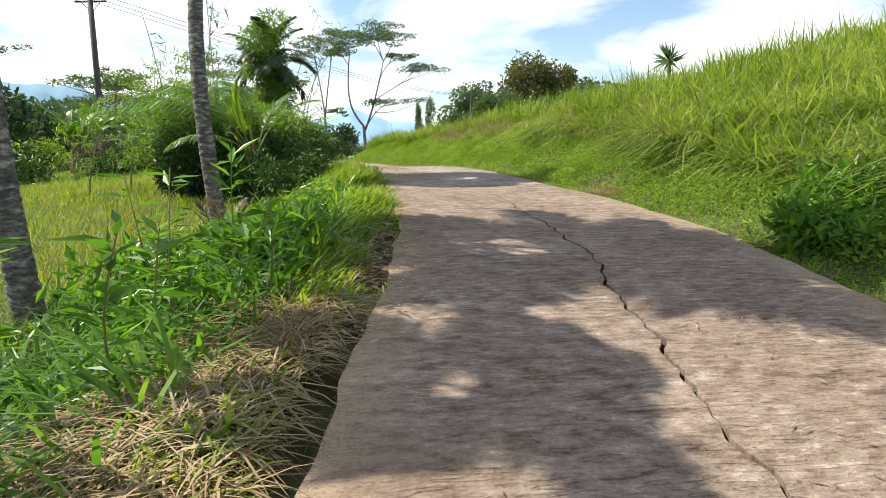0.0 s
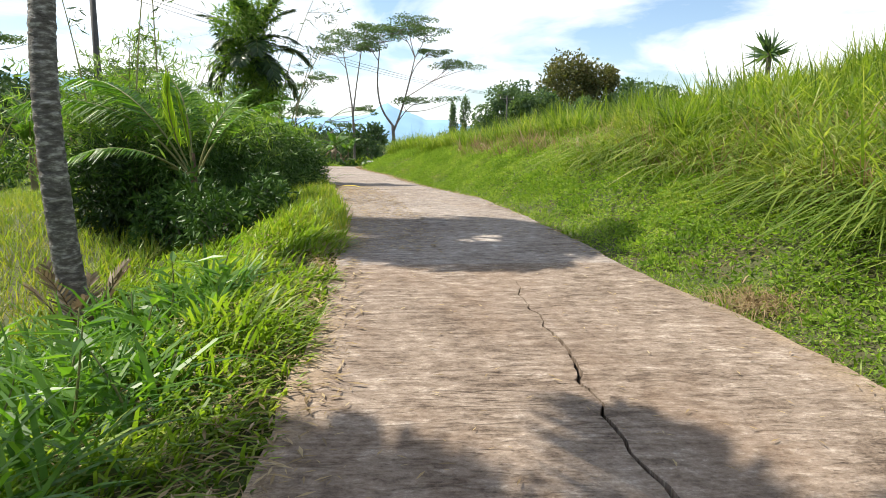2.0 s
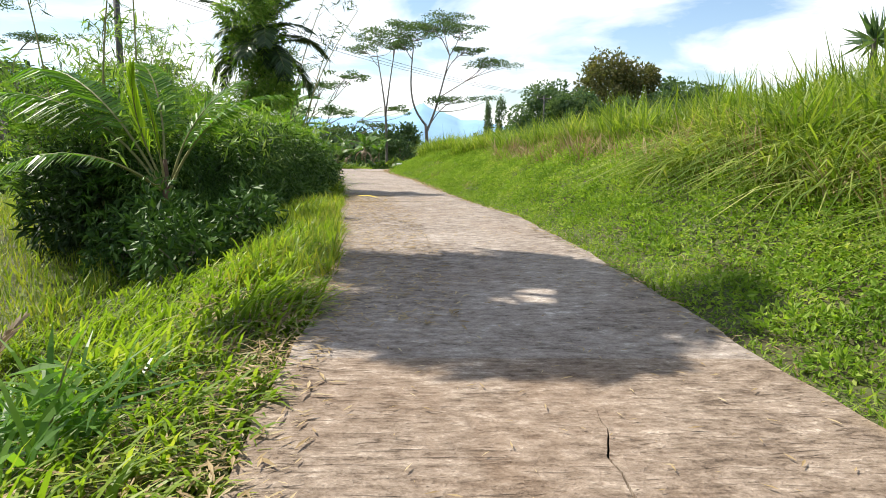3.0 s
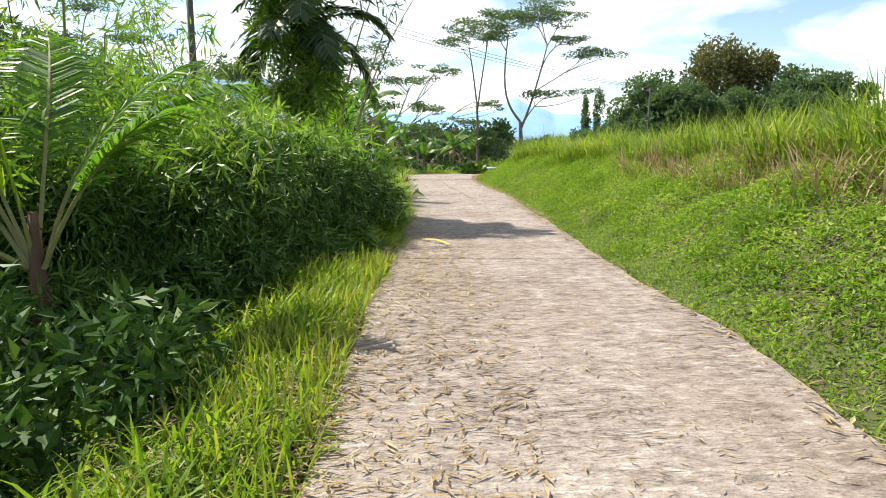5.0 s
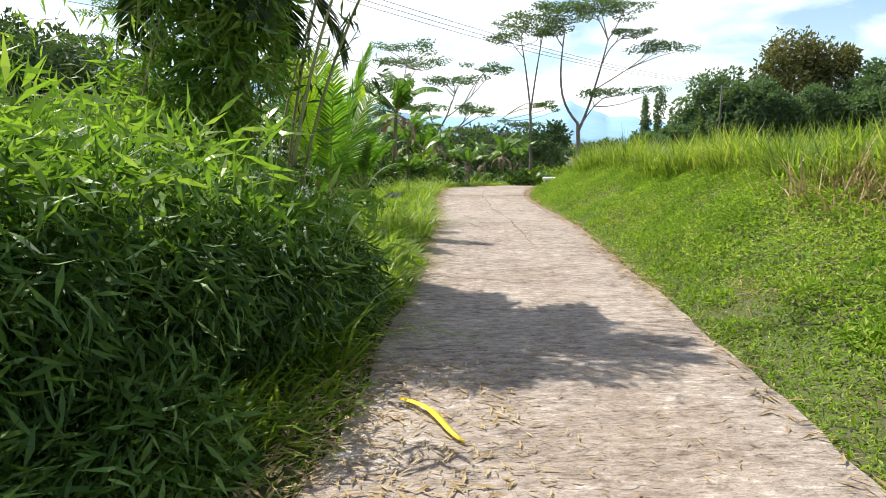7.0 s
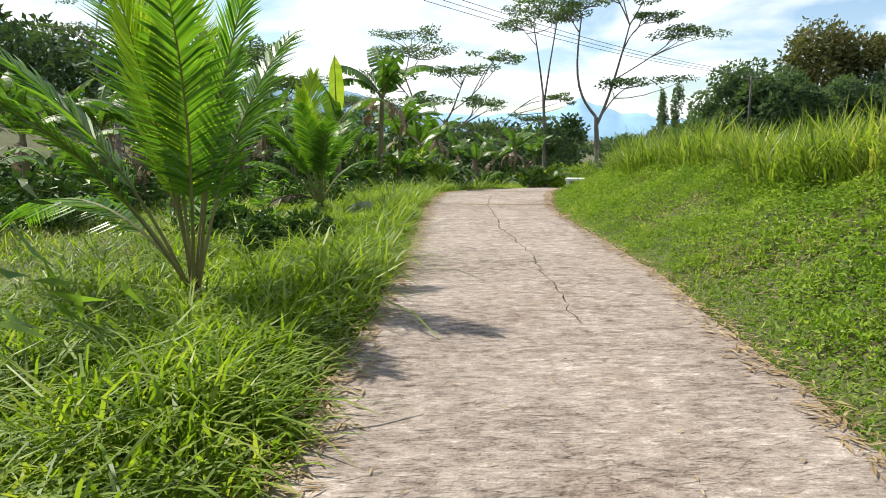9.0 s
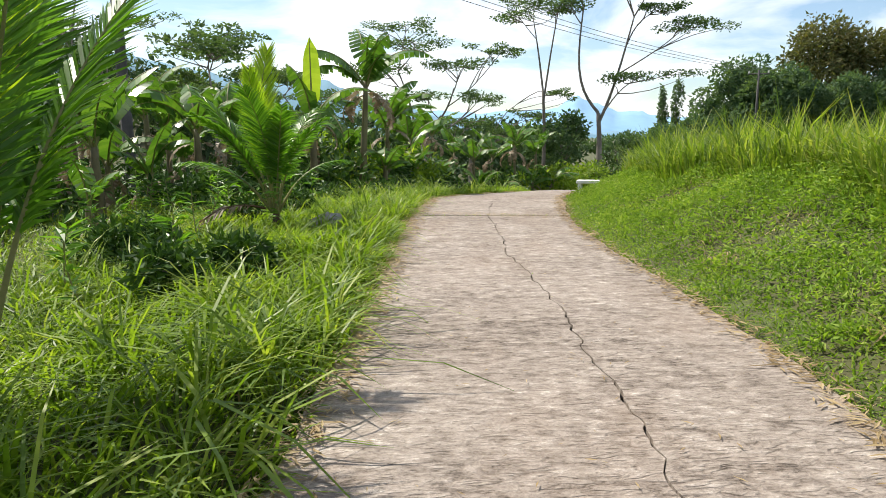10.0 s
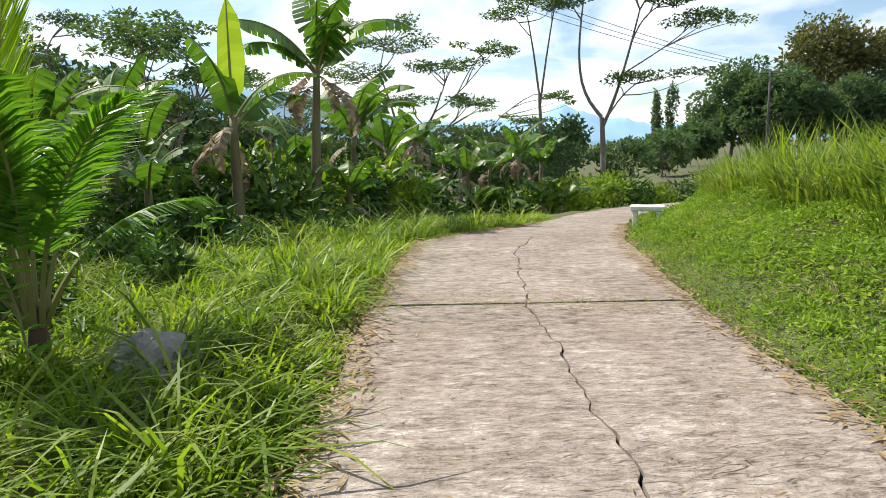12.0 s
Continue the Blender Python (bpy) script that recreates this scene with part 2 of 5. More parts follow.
def mesh_quads(name, v, q, mat, smooth=False):
    me = bpy.data.meshes.new(name)
    v, q = np.asarray(v, np.float32), np.asarray(q, np.int32)
    me.vertices.add(len(v))
    me.vertices.foreach_set("co", v.ravel())
    me.loops.add(q.size)
    me.loops.foreach_set("vertex_index", q.ravel())
    me.polygons.add(len(q))
    me.polygons.foreach_set("loop_start", np.arange(0, q.size, 4, dtype=np.int32))
    me.polygons.foreach_set("use_smooth", np.full(len(q), smooth))
    me.update(calc_edges=True)
    me.materials.append(mat)
    return me


def joined(*some):
    vs, qs, n = [], [], 0
    for v, q in some:
        vs.append(v)
        qs.append(np.asarray(q) + n)
        n += len(v)
    return np.concatenate(vs), np.concatenate(qs)


def part(name, vq, mat, parent, label="", smooth=False):
    ob = new(name, mesh_quads(name, *vq, mat, smooth))
    ob.parent = parent
    return tagged(ob, label)


def thing(name, place, label, category, group="", kind=""):
    ob = new(name)
    ob.location = place
    return tagged(ob, label, category, group, kind)


def unit(v):
    return v / np.maximum(np.linalg.norm(v, axis=-1, keepdims=True), 1e-9)


def tube(points, radii, sides=8, cap=True):
    p = np.asarray(points, float)
    r = np.broadcast_to(np.asarray(radii, float), (len(p),))
    d = unit(np.gradient(p, axis=0))
    ref = np.where(np.abs(d[:, 2:3]) > 0.9, [[1.0, 0, 0]], [[0, 0, 1.0]])
    a = unit(np.cross(d, ref))
    for i in range(1, len(p)):
        a[i] = unit((a[i - 1] - d[i] * (a[i - 1] @ d[i]))[None])[0]
    b = np.cross(d, a)
    th = np.linspace(0, 2 * np.pi, sides, endpoint=False)
    v = p[:, None] + r[:, None, None] * (np.cos(th)[None, :, None] * a[:, None] + np.sin(th)[None, :, None] * b[:, None])
    i, j = np.meshgrid(np.arange(len(p) - 1), np.arange(sides), indexing="ij")
    k = (j + 1) % sides
    q = np.stack([i * sides + j, i * sides + k, (i + 1) * sides + k, (i + 1) * sides + j], -1).reshape(-1, 4)
    v = v.reshape(-1, 3)
    if cap and sides % 2 == 0:
        for base in (0, (len(p) - 1) * sides):
            for s in range(1, sides - 2, 2):
                q = np.concatenate([q, [[base, base + s, base + s + 1, base + s + 2]]])
    return v, q


def blades(root, length, width, az, lean, curl, twist=0.0, seg=(0, 0.4, 0.75, 1.0), prof=(0.7, 1.0, 0.7, 0.06)):
    """Grass blades that lean to az and bow over: eight points each."""
    n = len(root)
    out = np.stack([np.cos(az), np.sin(az), 0 * az], -1)
    side = np.stack([-np.sin(az + twist), np.cos(az + twist), 0 * az], -1)
    v = np.empty((n, len(seg), 2, 3))
    for i, (t, w) in enumerate(zip(seg, prof)):
        reach = length * (np.sin(lean) * t + curl * t * t)
        up = length * (np.cos(lean) * t - 0.55 * curl * t * t * (1 + 0.6 * t))
        c = root + out * reach[:, None]
        c[:, 2] += up
        v[:, i, 0] = c - side * (width * w / 2)[:, None]
        v[:, i, 1] = c + side * (width * w / 2)[:, None]
    m = len(seg)
    base = np.arange(n)[:, None] * (2 * m)
    q = np.concatenate([base + np.array([2 * i, 2 * i + 1, 2 * i + 3, 2 * i + 2]) for i in range(m - 1)], 1).reshape(-1, 4)
    return v.reshape(-1, 3), q


def leaves(pos, along, length, width, up=None, fold=0.15):
    """Pointed leaves: one bent rhombus each."""
    n = len(pos)
    along = unit(along)
    up = rng.normal(size=(n, 3)) if up is None else up
    side = unit(np.cross(along, up))
    nor = np.cross(side, along)
    length, width = np.broadcast_to(length, (n,))[:, None], np.broadcast_to(width, (n,))[:, None]
    mid = pos + along * length * 0.42
    v = np.stack([pos, mid - side * width / 2 + nor * width * fold, pos + along * length - nor * length * fold, mid + side * width / 2 + nor * width * fold], 1)
    return v.reshape(-1, 3), np.arange(4 * n).reshape(-1, 4)


def sphere_dirs(n):
    return unit(rng.normal(size=(n, 3)))


# ---- the lie of the land ----
def smooth_curve(xs, ys, width=1.0):
    g = np.arange(xs[0] - 5, xs[-1] + 5, 0.1)
    f = np.interp(g, xs, ys)
    k = np.hanning(int(width * 20) | 1)
    h = np.convolve(np.pad(f, len(k) // 2, "edge"), k / k.sum(), "valid")
    return lambda x: np.interp(x, g, h)


road_left = smooth_curve([-14, 1.8, 3.4, 5, 6.5, 8.8, 11.4, 13.6, 15.8, 18, 22.9, 26.5, 31.6, 34.9, 36.8, 38.2, 39.3, 41, 45, 50, 56, 70],
                         [-0.5, -0.45, -0.38, -0.36, -0.42, -0.68, -1.05, -1.6, -2.2, -2.65, -4.06, -5.15, -6.85, -7.85, -8.3, -7.7, -7.25, -7.1, -7.0, -6.7, -5.4, 0])
road_right = smooth_curve([-14, 3.5, 4.2, 5.7, 7.3, 8.6, 9.7, 11.1, 13.1, 15.3, 16.8, 19.2, 21.4, 24.3, 27.3, 31.4, 33.4, 35, 37.8, 41, 45, 50, 56, 70],
                          [2.4, 2.45, 2.48, 2.46, 2.2, 1.88, 1.5, 1.25, 0.8, 0.35, -0.15, -0.7, -1.2, -1.98, -2.75, -4.25, -4.82, -5.1, -5.6, -5.65, -5.5, -5.1, -3.2, 2.5])
road_z = smooth_curve([-14, -5, 0, 2, 4.4, 6.5, 9, 11, 13.4, 15.8, 20.6, 24, 28.5, 33, 37, 39.3, 42, 45, 48, 56, 70],
                      [-1.0, -0.35, 0, 0.19, 0.34, 0.44, 0.56, 0.635, 0.67, 0.65, 0.48, 0.41, 0.37, 0.35, 0.27, 0.2, 0.02, -0.2, -0.45, -1.0, -1.8], 2.0)
bank_high = smooth_curve([-14, 4, 8, 10.5, 13, 20, 27, 32, 38, 45, 60], [0.35, 0.35, 0.35, 0.5, 0.75, 0.88, 0.8, 0.7, 0.6, 0.4, 0.2], 3)
hill_slope = smooth_curve([-14, 8, 14, 19, 24, 30, 60], [0.30, 0.30, 0.27, 0.17, 0.08, 0.035, 0.02], 3)
left_drop = smooth_curve([-14, 4, 10, 14, 18, 22, 26, 30, 34, 40, 60], [0.75, 0.8, 0.95, 0.75, 0.45, 0.4, 0.3, 0.1, 0.15, 0.2, 0.2], 3)


def step(a, b, x):
    t = np.clip((x - a) / (b - a), 0, 1)
    return t * t * (3 - 2 * t)


def ground(x, y):
    x, y = np.asarray(x, float), np.asarray(y, float)
    yy = np.clip(y, -14, 60)
    z, r, l = road_z(np.clip(y, -14, 70)), x - road_right(yy), road_left(yy) - x
    right = bank_high(yy) * step(0.15, 2.2, r) + hill_slope(yy) * np.minimum(np.maximum(r - 2.0, 0), 16)
    left = -left_drop(yy) * step(0.05, 2.8, l) - 0.5 * step(4, 14, l) * (1 - step(30, 44, y) * 0.4) + 20 * step(28, 100, l) * (1 - step(75, 130, y))
    inside = (r < 0) & (l < 0)
    bumps = 0.05 * np.sin(1.7 * x + 0.9 * y) * np.sin(1.1 * y - 0.8 * x) + 0.03 * np.sin(3.9 * x) * np.sin(3.1 * y + 1)
    edge = step(0.0, 0.8, np.maximum(r, l))
    side = np.where(r > 0, right, np.where(l > 0, left, 0.0))
    side = side - 0.17 * step(1.4, 2.4, y) * (1 - step(5.2, 6.6, y)) * step(0.0, 0.05, l) * (1 - step(0.10, 0.28, l))
    far = -0.03 * np.maximum(y - 56, 0) * (1 - step(60, 300, y)) - 0.8 * step(40, 52, y) * step(0, 6, l)
    return z + side + bumps * edge + far - np.where(inside, 0.13, 0.0) - 0.05 * (1 - edge) * (~inside)


def ground_sheet():
    ys = np.r_[-1500, -400, -120, -60, -30, np.arange(-14, 62, 0.4), 66, 72, 80, 95, 120, 160, 220, 300, 450, 800, 1500, 2600]
    near = np.r_[0.02, 0.1, 0.2, 0.35, np.arange(0.5, 5, 0.3), np.arange(5, 16, 0.8), 18, 22, 28, 36, 46, 60, 80, 110, 150, 220, 350, 600, 1200, 2600]
    rows = []
    for y in ys:
        yc = min(max(y, -14), 60)
        a, b = float(road_left(yc)), float(road_right(yc))
        x = np.r_[a - near[::-1], a + 0.04, (a * 2 + b) / 3, (a + 2 * b) / 3, b - 0.04, b + near]
        rows.append(np.stack([x, np.full_like(x, y), ground(x, np.full_like(x, y))], -1))
    v = np.array(rows)
    m, n = v.shape[:2]
    i, j = np.meshgrid(np.arange(m - 1), np.arange(n - 1), indexing="ij")
    q = np.stack([i * n + j, i * n + j + 1, (i + 1) * n + j + 1, (i + 1) * n + j], -1).reshape(-1, 4)
    ob = new("ground", mesh_quads("ground", v.reshape(-1, 3), q, M_SOIL, True))
    return tagged(ob, "grassy earth sloping beside the lane out to the horizon", "ground", kind="structure")


ground_sheet()

# ---- the concrete lane: slabs with a wandering crack between their halves ----
road = tagged(new("road"), "weathered brushed concrete lane with a long crack", "road", kind="structure")
crack_x = smooth_curve([-14, 0, 2.0, 3.2, 4.0, 5.0, 6.2, 7.7, 9.5, 12, 17.4, 24.6, 25.5, 28.3, 29.8, 31.2, 33.3, 36, 39.3, 56],
                       [0.9, 0.95, 1.0, 1.02, 1.05, 1.12, 0.98, 0.79, 0.55, 0.1, -1.2, -3.0, -3.3, -4.26, -4.93, -5.37, -6.1, -6.75, -6.9, -4.5], 0.4)


def wave(y, seed, amp, freq):
    return amp * (np.sin(y * freq + seed) + np.sin(y * freq * 2.37 + 2.1 * seed) * 0.6 + np.sin(y * freq * 5.3 + 3.7 * seed) * 0.35)


def joint_skew(y):
    return 0.06 + 0.27 * step(6, 18, y)


def slab(y0, y1, side, gap, start, end):
    """A slab 12 cm thick between two joints; side -1 or 1: the half between the lane's edge and the crack; 0: the whole width."""
    cols = 9 if side else 15
    ys = np.linspace(y0 + start, y1 - end, int((y1 - y0) / 0.05))[:, None]
    us = np.linspace(0, 1, cols)[None]
    mid = (road_left(ys) + road_right(ys)) / 2
    y = ys + 0 * us
    for _ in range(4):
        crack = crack_x(y) + wave(y, 1.3, 0.018, 4.1) + wave(y, 0.4, 0.009, 17.0)
        open_ = gap * (1 - step(7.6, 9.4, y) * (1 - step(20, 24, y))) * (0.6 + 0.5 * np.abs(np.sin(y * 2.7)) + 0.3 * np.sin(y * 13.0)) + 0.0004
        left = road_left(y) + wave(y, 2.0, 0.016, 3.0)
        right = road_right(y) + wave(y, 5.0, 0.016, 2.7)
        a = crack + open_ if side > 0 else left
        b = crack - open_ if side < 0 else right
        x = a + (b - a) * us
        y = ys + joint_skew(ys) * (x - mid) * np.ones_like(us)
    z = road_z(y) + 0.003 * math.sin(y0 * 3)
    z = z - np.where(((us == 0) & (side <= 0)) | ((us == 1) & (side >= 0)), 0.007, 0.0)
    top = np.stack([x, y, z], -1)
    low = top[:, [0, -1]].copy()
    low[..., 2] -= 0.12
    n = len(ys)
    v = np.concatenate([top.reshape(-1, 3), low.reshape(-1, 3)])
    i, j = np.meshgrid(np.arange(n - 1), np.arange(cols - 1), indexing="ij")
    q = np.stack([i * cols + j, i * cols + j + 1, (i + 1) * cols + j + 1, (i + 1) * cols + j], -1).reshape(-1, 4)
    k = np.arange(n - 1)
    b0, c1 = n * cols, cols - 1
    outer = np.stack([k * cols, (k + 1) * cols, b0 + 2 * (k + 1), b0 + 2 * k], -1)
    inn = np.stack([k * cols + c1, b0 + 2 * k + 1, b0 + 2 * k + 3, (k + 1) * cols + c1], -1)
    ends = [[0, b0, b0 + 1, c1], [(n - 1) * cols, (n - 1) * cols + c1, b0 + 2 * n - 1, b0 + 2 * n - 2]]
    q = np.concatenate([q, outer, inn, ends])
    me = mesh_quads("slab", v, q, M_BROWN if y0 < 9 else M_CONCRETE)
    lay = me.uv_layers.new(name="UVMap")
    idx = np.empty(len(me.loops), np.int32)
    me.loops.foreach_get("vertex_index", idx)
    cx = (road_left(v[:, 1]) + road_right(v[:, 1])) / 2
    uv = np.stack([v[:, 0] - cx, v[:, 1] - (v[:, 0] - cx) * joint_skew(v[:, 1])], -1)
    lay.data.foreach_set("uv", uv[idx].astype(np.float32).ravel())
    ob = new("slab", me)
    ob.parent = road
    return ob


JOINTS = {9.6: 0.0004, 17.6: 0.0015, 24.95: 0.004, 33.3: 0.026}
for y0, y1, cracked in ((-14, -5.5, True), (-5.5, 1.2, True), (1.2, 9.6, True), (9.6, 17.6, False), (17.6, 24.95, False), (24.95, 33.3, True), (33.3, 37.6, True), (37.6, 47, False), (47, 60, False)):
    for side in (-1, 1) if cracked else (0,):
        slab(y0, y1, side, 0.010 if y0 < 10 else 0.0065, JOINTS.get(y0, 0.004), JOINTS.get(y1, 0.004))

# ---- plants: builders ----
def strips(pts, side, width, prof):
    """Ribbons through pts (n, k, 3), with side vectors (n, 3)."""
    n, k = pts.shape[:2]
    off = side[:, None] * (np.asarray(width).reshape(-1, 1) * np.asarray(prof)[None] / 2)[..., None]
    v = np.stack([pts - off, pts + off], 2).reshape(-1, 3)
    base = np.arange(n)[:, None] * (2 * k)
    q = np.concatenate([base + np.array([2 * i, 2 * i + 1, 2 * i + 3, 2 * i + 2]) for i in range(k - 1)], 1).reshape(-1, 4)
    return v, q


def frond(length, az, rise, droop, leaf, count=60, hang=0.5, start=0.18, width=0.035, spread=1.0, rib=0.018):
    """A feathered palm leaf from the origin: the rib, and the leaflets on both its sides."""
    t = np.linspace(0, 1, 14)
    ang = rise - droop * t ** 1.4
    d = np.stack([np.cos(ang), np.sin(ang)], -1)
    p2 = np.concatenate([[[0, 0]], np.cumsum((d[1:] + d[:-1]) / 2 * length / 13, 0)])
    out, sid = np.array([math.cos(az), math.sin(az), 0]), np.array([-math.sin(az), math.cos(az), 0])
    sway = 0.06 * length * np.sin(t * 2.2) * rng.normal()
    rach = p2[:, :1] * out + p2[:, 1:] * np.array([0, 0, 1.0]) + sway[:, None] * sid
    rachis = tube(rach, rib * (1.05 - 0.9 * t), 4, False)
    u = np.linspace(start, 0.995, count)
    u = np.repeat(u, 2) + rng.normal(size=2 * count) * 0.003
    sg = np.tile([-1.0, 1.0], count)
    root = np.stack([np.interp(u, t, rach[:, i]) for i in range(3)], -1)
    tan = unit(np.stack([np.interp(u, t, np.gradient(rach[:, i])) for i in range(3)], -1))
    nor = unit(np.cross(tan, np.cross([[0, 0, 1.0]], tan) + 1e-6))
    ll = leaf * np.interp(u, [start, start + 0.15, 0.55, 0.85, 1], [0.55, 0.9, 1.0, 0.7, 0.35]) * (1 + 0.1 * rng.normal(size=2 * count))
    fwd = np.interp(u, [start, 1], [0.45, 1.3])
    dirs = unit(sid * sg[:, None] * spread + tan * fwd[:, None] + np.array([0, 0, 0.25]) * rng.uniform(0.2, 1, (2 * count, 1)))
    down = np.array([0, 0, -1.0]) * hang
    mid = root + dirs * (ll * 0.5)[:, None] + down * (ll * 0.10)[:, None]
    tip = root + dirs * (ll * 0.95)[:, None] + down * (ll * 0.48)[:, None]
    pts = np.stack([root, mid, tip], 1)
    across = unit(np.cross(dirs, np.cross(dirs, tan + 0.3 * rng.normal(size=tan.shape)) + 1e-6))
    return rachis, strips(pts, across, np.full(2 * count, width), (0.8, 1.0, 0.08))


def add_frond(parent, place, mats, **k):
    rachis, leaflets = frond(**k)
    f = part("frond", (leaflets[0] + place, leaflets[1]), mats[0], parent)
    part("rib", (rachis[0] + place, rachis[1]), mats[1], f)
    return f


def shell_points(n, r, inner=0.35):
    d = sphere_dirs(n)
    return d * (rng.uniform(inner ** 3, 1, n) ** (1 / 3))[:, None] * np.asarray(r)


def leafy(n, centre, r, length, width, droop=0.3, inner=0.35, flat=0.0):
    """A cloud of single leaves round a centre, denser towards its skin."""
    p = shell_points(n, r, inner)
    along = unit(p / np.asarray(r)) * 0.7 + rng.normal(size=(n, 3)) * 0.7
    along[:, 2] = along[:, 2] * (1 - flat) - droop
    ln = length * rng.uniform(0.6, 1.3, n)
    return leaves(p + np.asarray(centre), along, ln, ln * width)


def limb(a, b, r0, r1, bend=0.12, n=6):
    a, b = np.asarray(a, float), np.asarray(b, float)
    t = np.linspace(0, 1, n)[:, None]
    off = rng.normal(size=3) * np.linalg.norm(b - a) * bend
    p = a + (b - a) * t + off * np.sin(t * np.pi)
    return tube(p, np.linspace(r0, r1, n), 6), p


def umbrella_tree(x, y, fork, pads, label, trunk_r=0.22, foot=(0, 0), leaf=0.24, dens=430, z=None):
    """A slender tree that forks high up and carries flat, separate pads of fine leaves."""
    z = float(ground(x, y)) if z is None else z
    ob = thing("umbrella_tree", (x, y, z), label, "tree", "feathery umbrella trees")
    wood, pts = limb((foot[0], foot[1], 0), (0, 0, fork), trunk_r, trunk_r * 0.6, 0.03, 10)
    woods, crown = [wood], []
    mains = {}
    for s in (-1, 1):
        mine = [p for p in pads if (p[0] - 0.4) * s > 0]
        if mine:
            c = np.mean([p[:3] for p in mine], 0)
            w, q = limb(pts[-1 if s < 0 else -2], c * [0.75, 0.75, 1.0] - [0, 0, 0.8], trunk_r * 0.5, trunk_r * 0.2, 0.05, 10)
            woods.append(w)
            mains[s] = q
    for px, py, pz, pr in pads:
        end = np.array([px, py, pz])
        main = mains[1 if px > 0.4 else -1]
        start = main[int(np.clip(np.argmin(np.abs(main[:, 2] - (pz - 0.45 * math.hypot(px, py) - 1.0))), 1, 9))]
        w, q = limb(start, end, trunk_r * 0.2, 0.025, 0.08, 8)
        woods.append(w)
        for k in range(6):
            a = q[rng.integers(3, 8)]
            tip = end + np.array([rng.normal() * pr * 0.6, rng.normal() * pr * 0.6, rng.normal() * 0.25])
            woods.append(limb(a, tip, 0.05, 0.012, 0.1, 5)[0])
            m = int(dens * pr / 9)
            crown.append(leafy(m, tip + [0, 0, 0.1], (pr * 0.42, pr * 0.42, pr * 0.11), leaf, 0.5, 0.05, 0.0, 0.6))
        crown.append(leafy(int(dens * pr / 3.5), end, (pr, pr, pr * 0.13), leaf, 0.5, 0.05, 0.2, 0.6))
    part("trunk", joined(*woods), M_TRUNK, ob, smooth=True)
    part("crown", joined(*crown), M_FEATHER, ob)
    return ob


def round_tree(x, y, high, r, label, mat, leaf=0.7, clumps=26, name="broadleaf_tree", z=None, n=110, group=""):
    """A broad tree: forked limbs and a crown of many separate clumps."""
    z = float(ground(x, y)) if z is None else z
    ob = thing(name, (x, y, z), label, "tree", group)
    top = high - r[2] * 0.9
    wood, pts = limb((0, 0, 0), (rng.normal() * 0.3, rng.normal() * 0.3, top), 0.035 * high * 0.6, 0.015 * high * 0.6, 0.03, 8)
    woods, crown = [wood], []
    for k in range(clumps):
        c = shell_points(1, r, 0.55)[0] * 0.82 + [0, 0, top]
        if k < 12:
            woods.append(limb(pts[rng.integers(3, 8)], c, 0.012 * high * 0.5, 0.03, 0.08, 5)[0])
        s = rng.uniform(0.22, 0.42)
        crown.append(leafy(n, c, (r[0] * s, r[1] * s, r[2] * s * 0.8), leaf, 0.5, 0.15, 0.5))
    part("trunk", joined(*woods), M_TRUNK, ob, smooth=True)
    part("crown", joined(*crown), mat, ob)
    return ob


def banana_leaf(length, az, rise, droop, width, torn=0.5):
    t = np.linspace(0, 1, 17)
    ang = rise - droop * t ** 1.5
    d = np.stack([np.cos(ang), np.sin(ang)], -1)
    p2 = np.concatenate([[[0, 0]], np.cumsum((d[1:] + d[:-1]) / 2 * length / 16, 0)])
    out, sid = np.array([math.cos(az), math.sin(az), 0]), np.array([-math.sin(az), math.cos(az), 0])
    rib = p2[:, :1] * out + p2[:, 1:] * np.array([0, 0, 1.0])
    prof = np.interp(t, [0, 0.14, 0.22, 0.5, 0.85, 1], [0.0, 0.03, 0.75, 1.0, 0.75, 0.02]) * width / 2
    vs, qs = [], []
    for sg in (-1, 1):
        sag = rng.uniform(0.15, 0.5)
        drop = np.zeros(17)
        for i in range(2, 16):
            if rng.random() < torn:
                sag = rng.uniform(0.1, 0.9)
            a, b = rib[i], rib[i + 1]
            gap = 0.12 if rng.random() < torn else 0.0
            ea = a + sid * sg * prof[i] * math.cos(sag) - np.array([0, 0, prof[i] * math.sin(sag)]) + (b - a) * gap
            eb = b + sid * sg * prof[i + 1] * math.cos(sag) - np.array([0, 0, prof[i + 1] * math.sin(sag)]) - (b - a) * gap
            n = 4 * len(vs)
            vs.append([a, b, eb, ea])
            qs.append([n, n + 1, n + 2, n + 3])
    blade = np.array(vs).reshape(-1, 3), np.array(qs)
    return blade, tube(rib, np.linspace(0.03, 0.006, 17) * min(1, length / 1.6), 5, False)


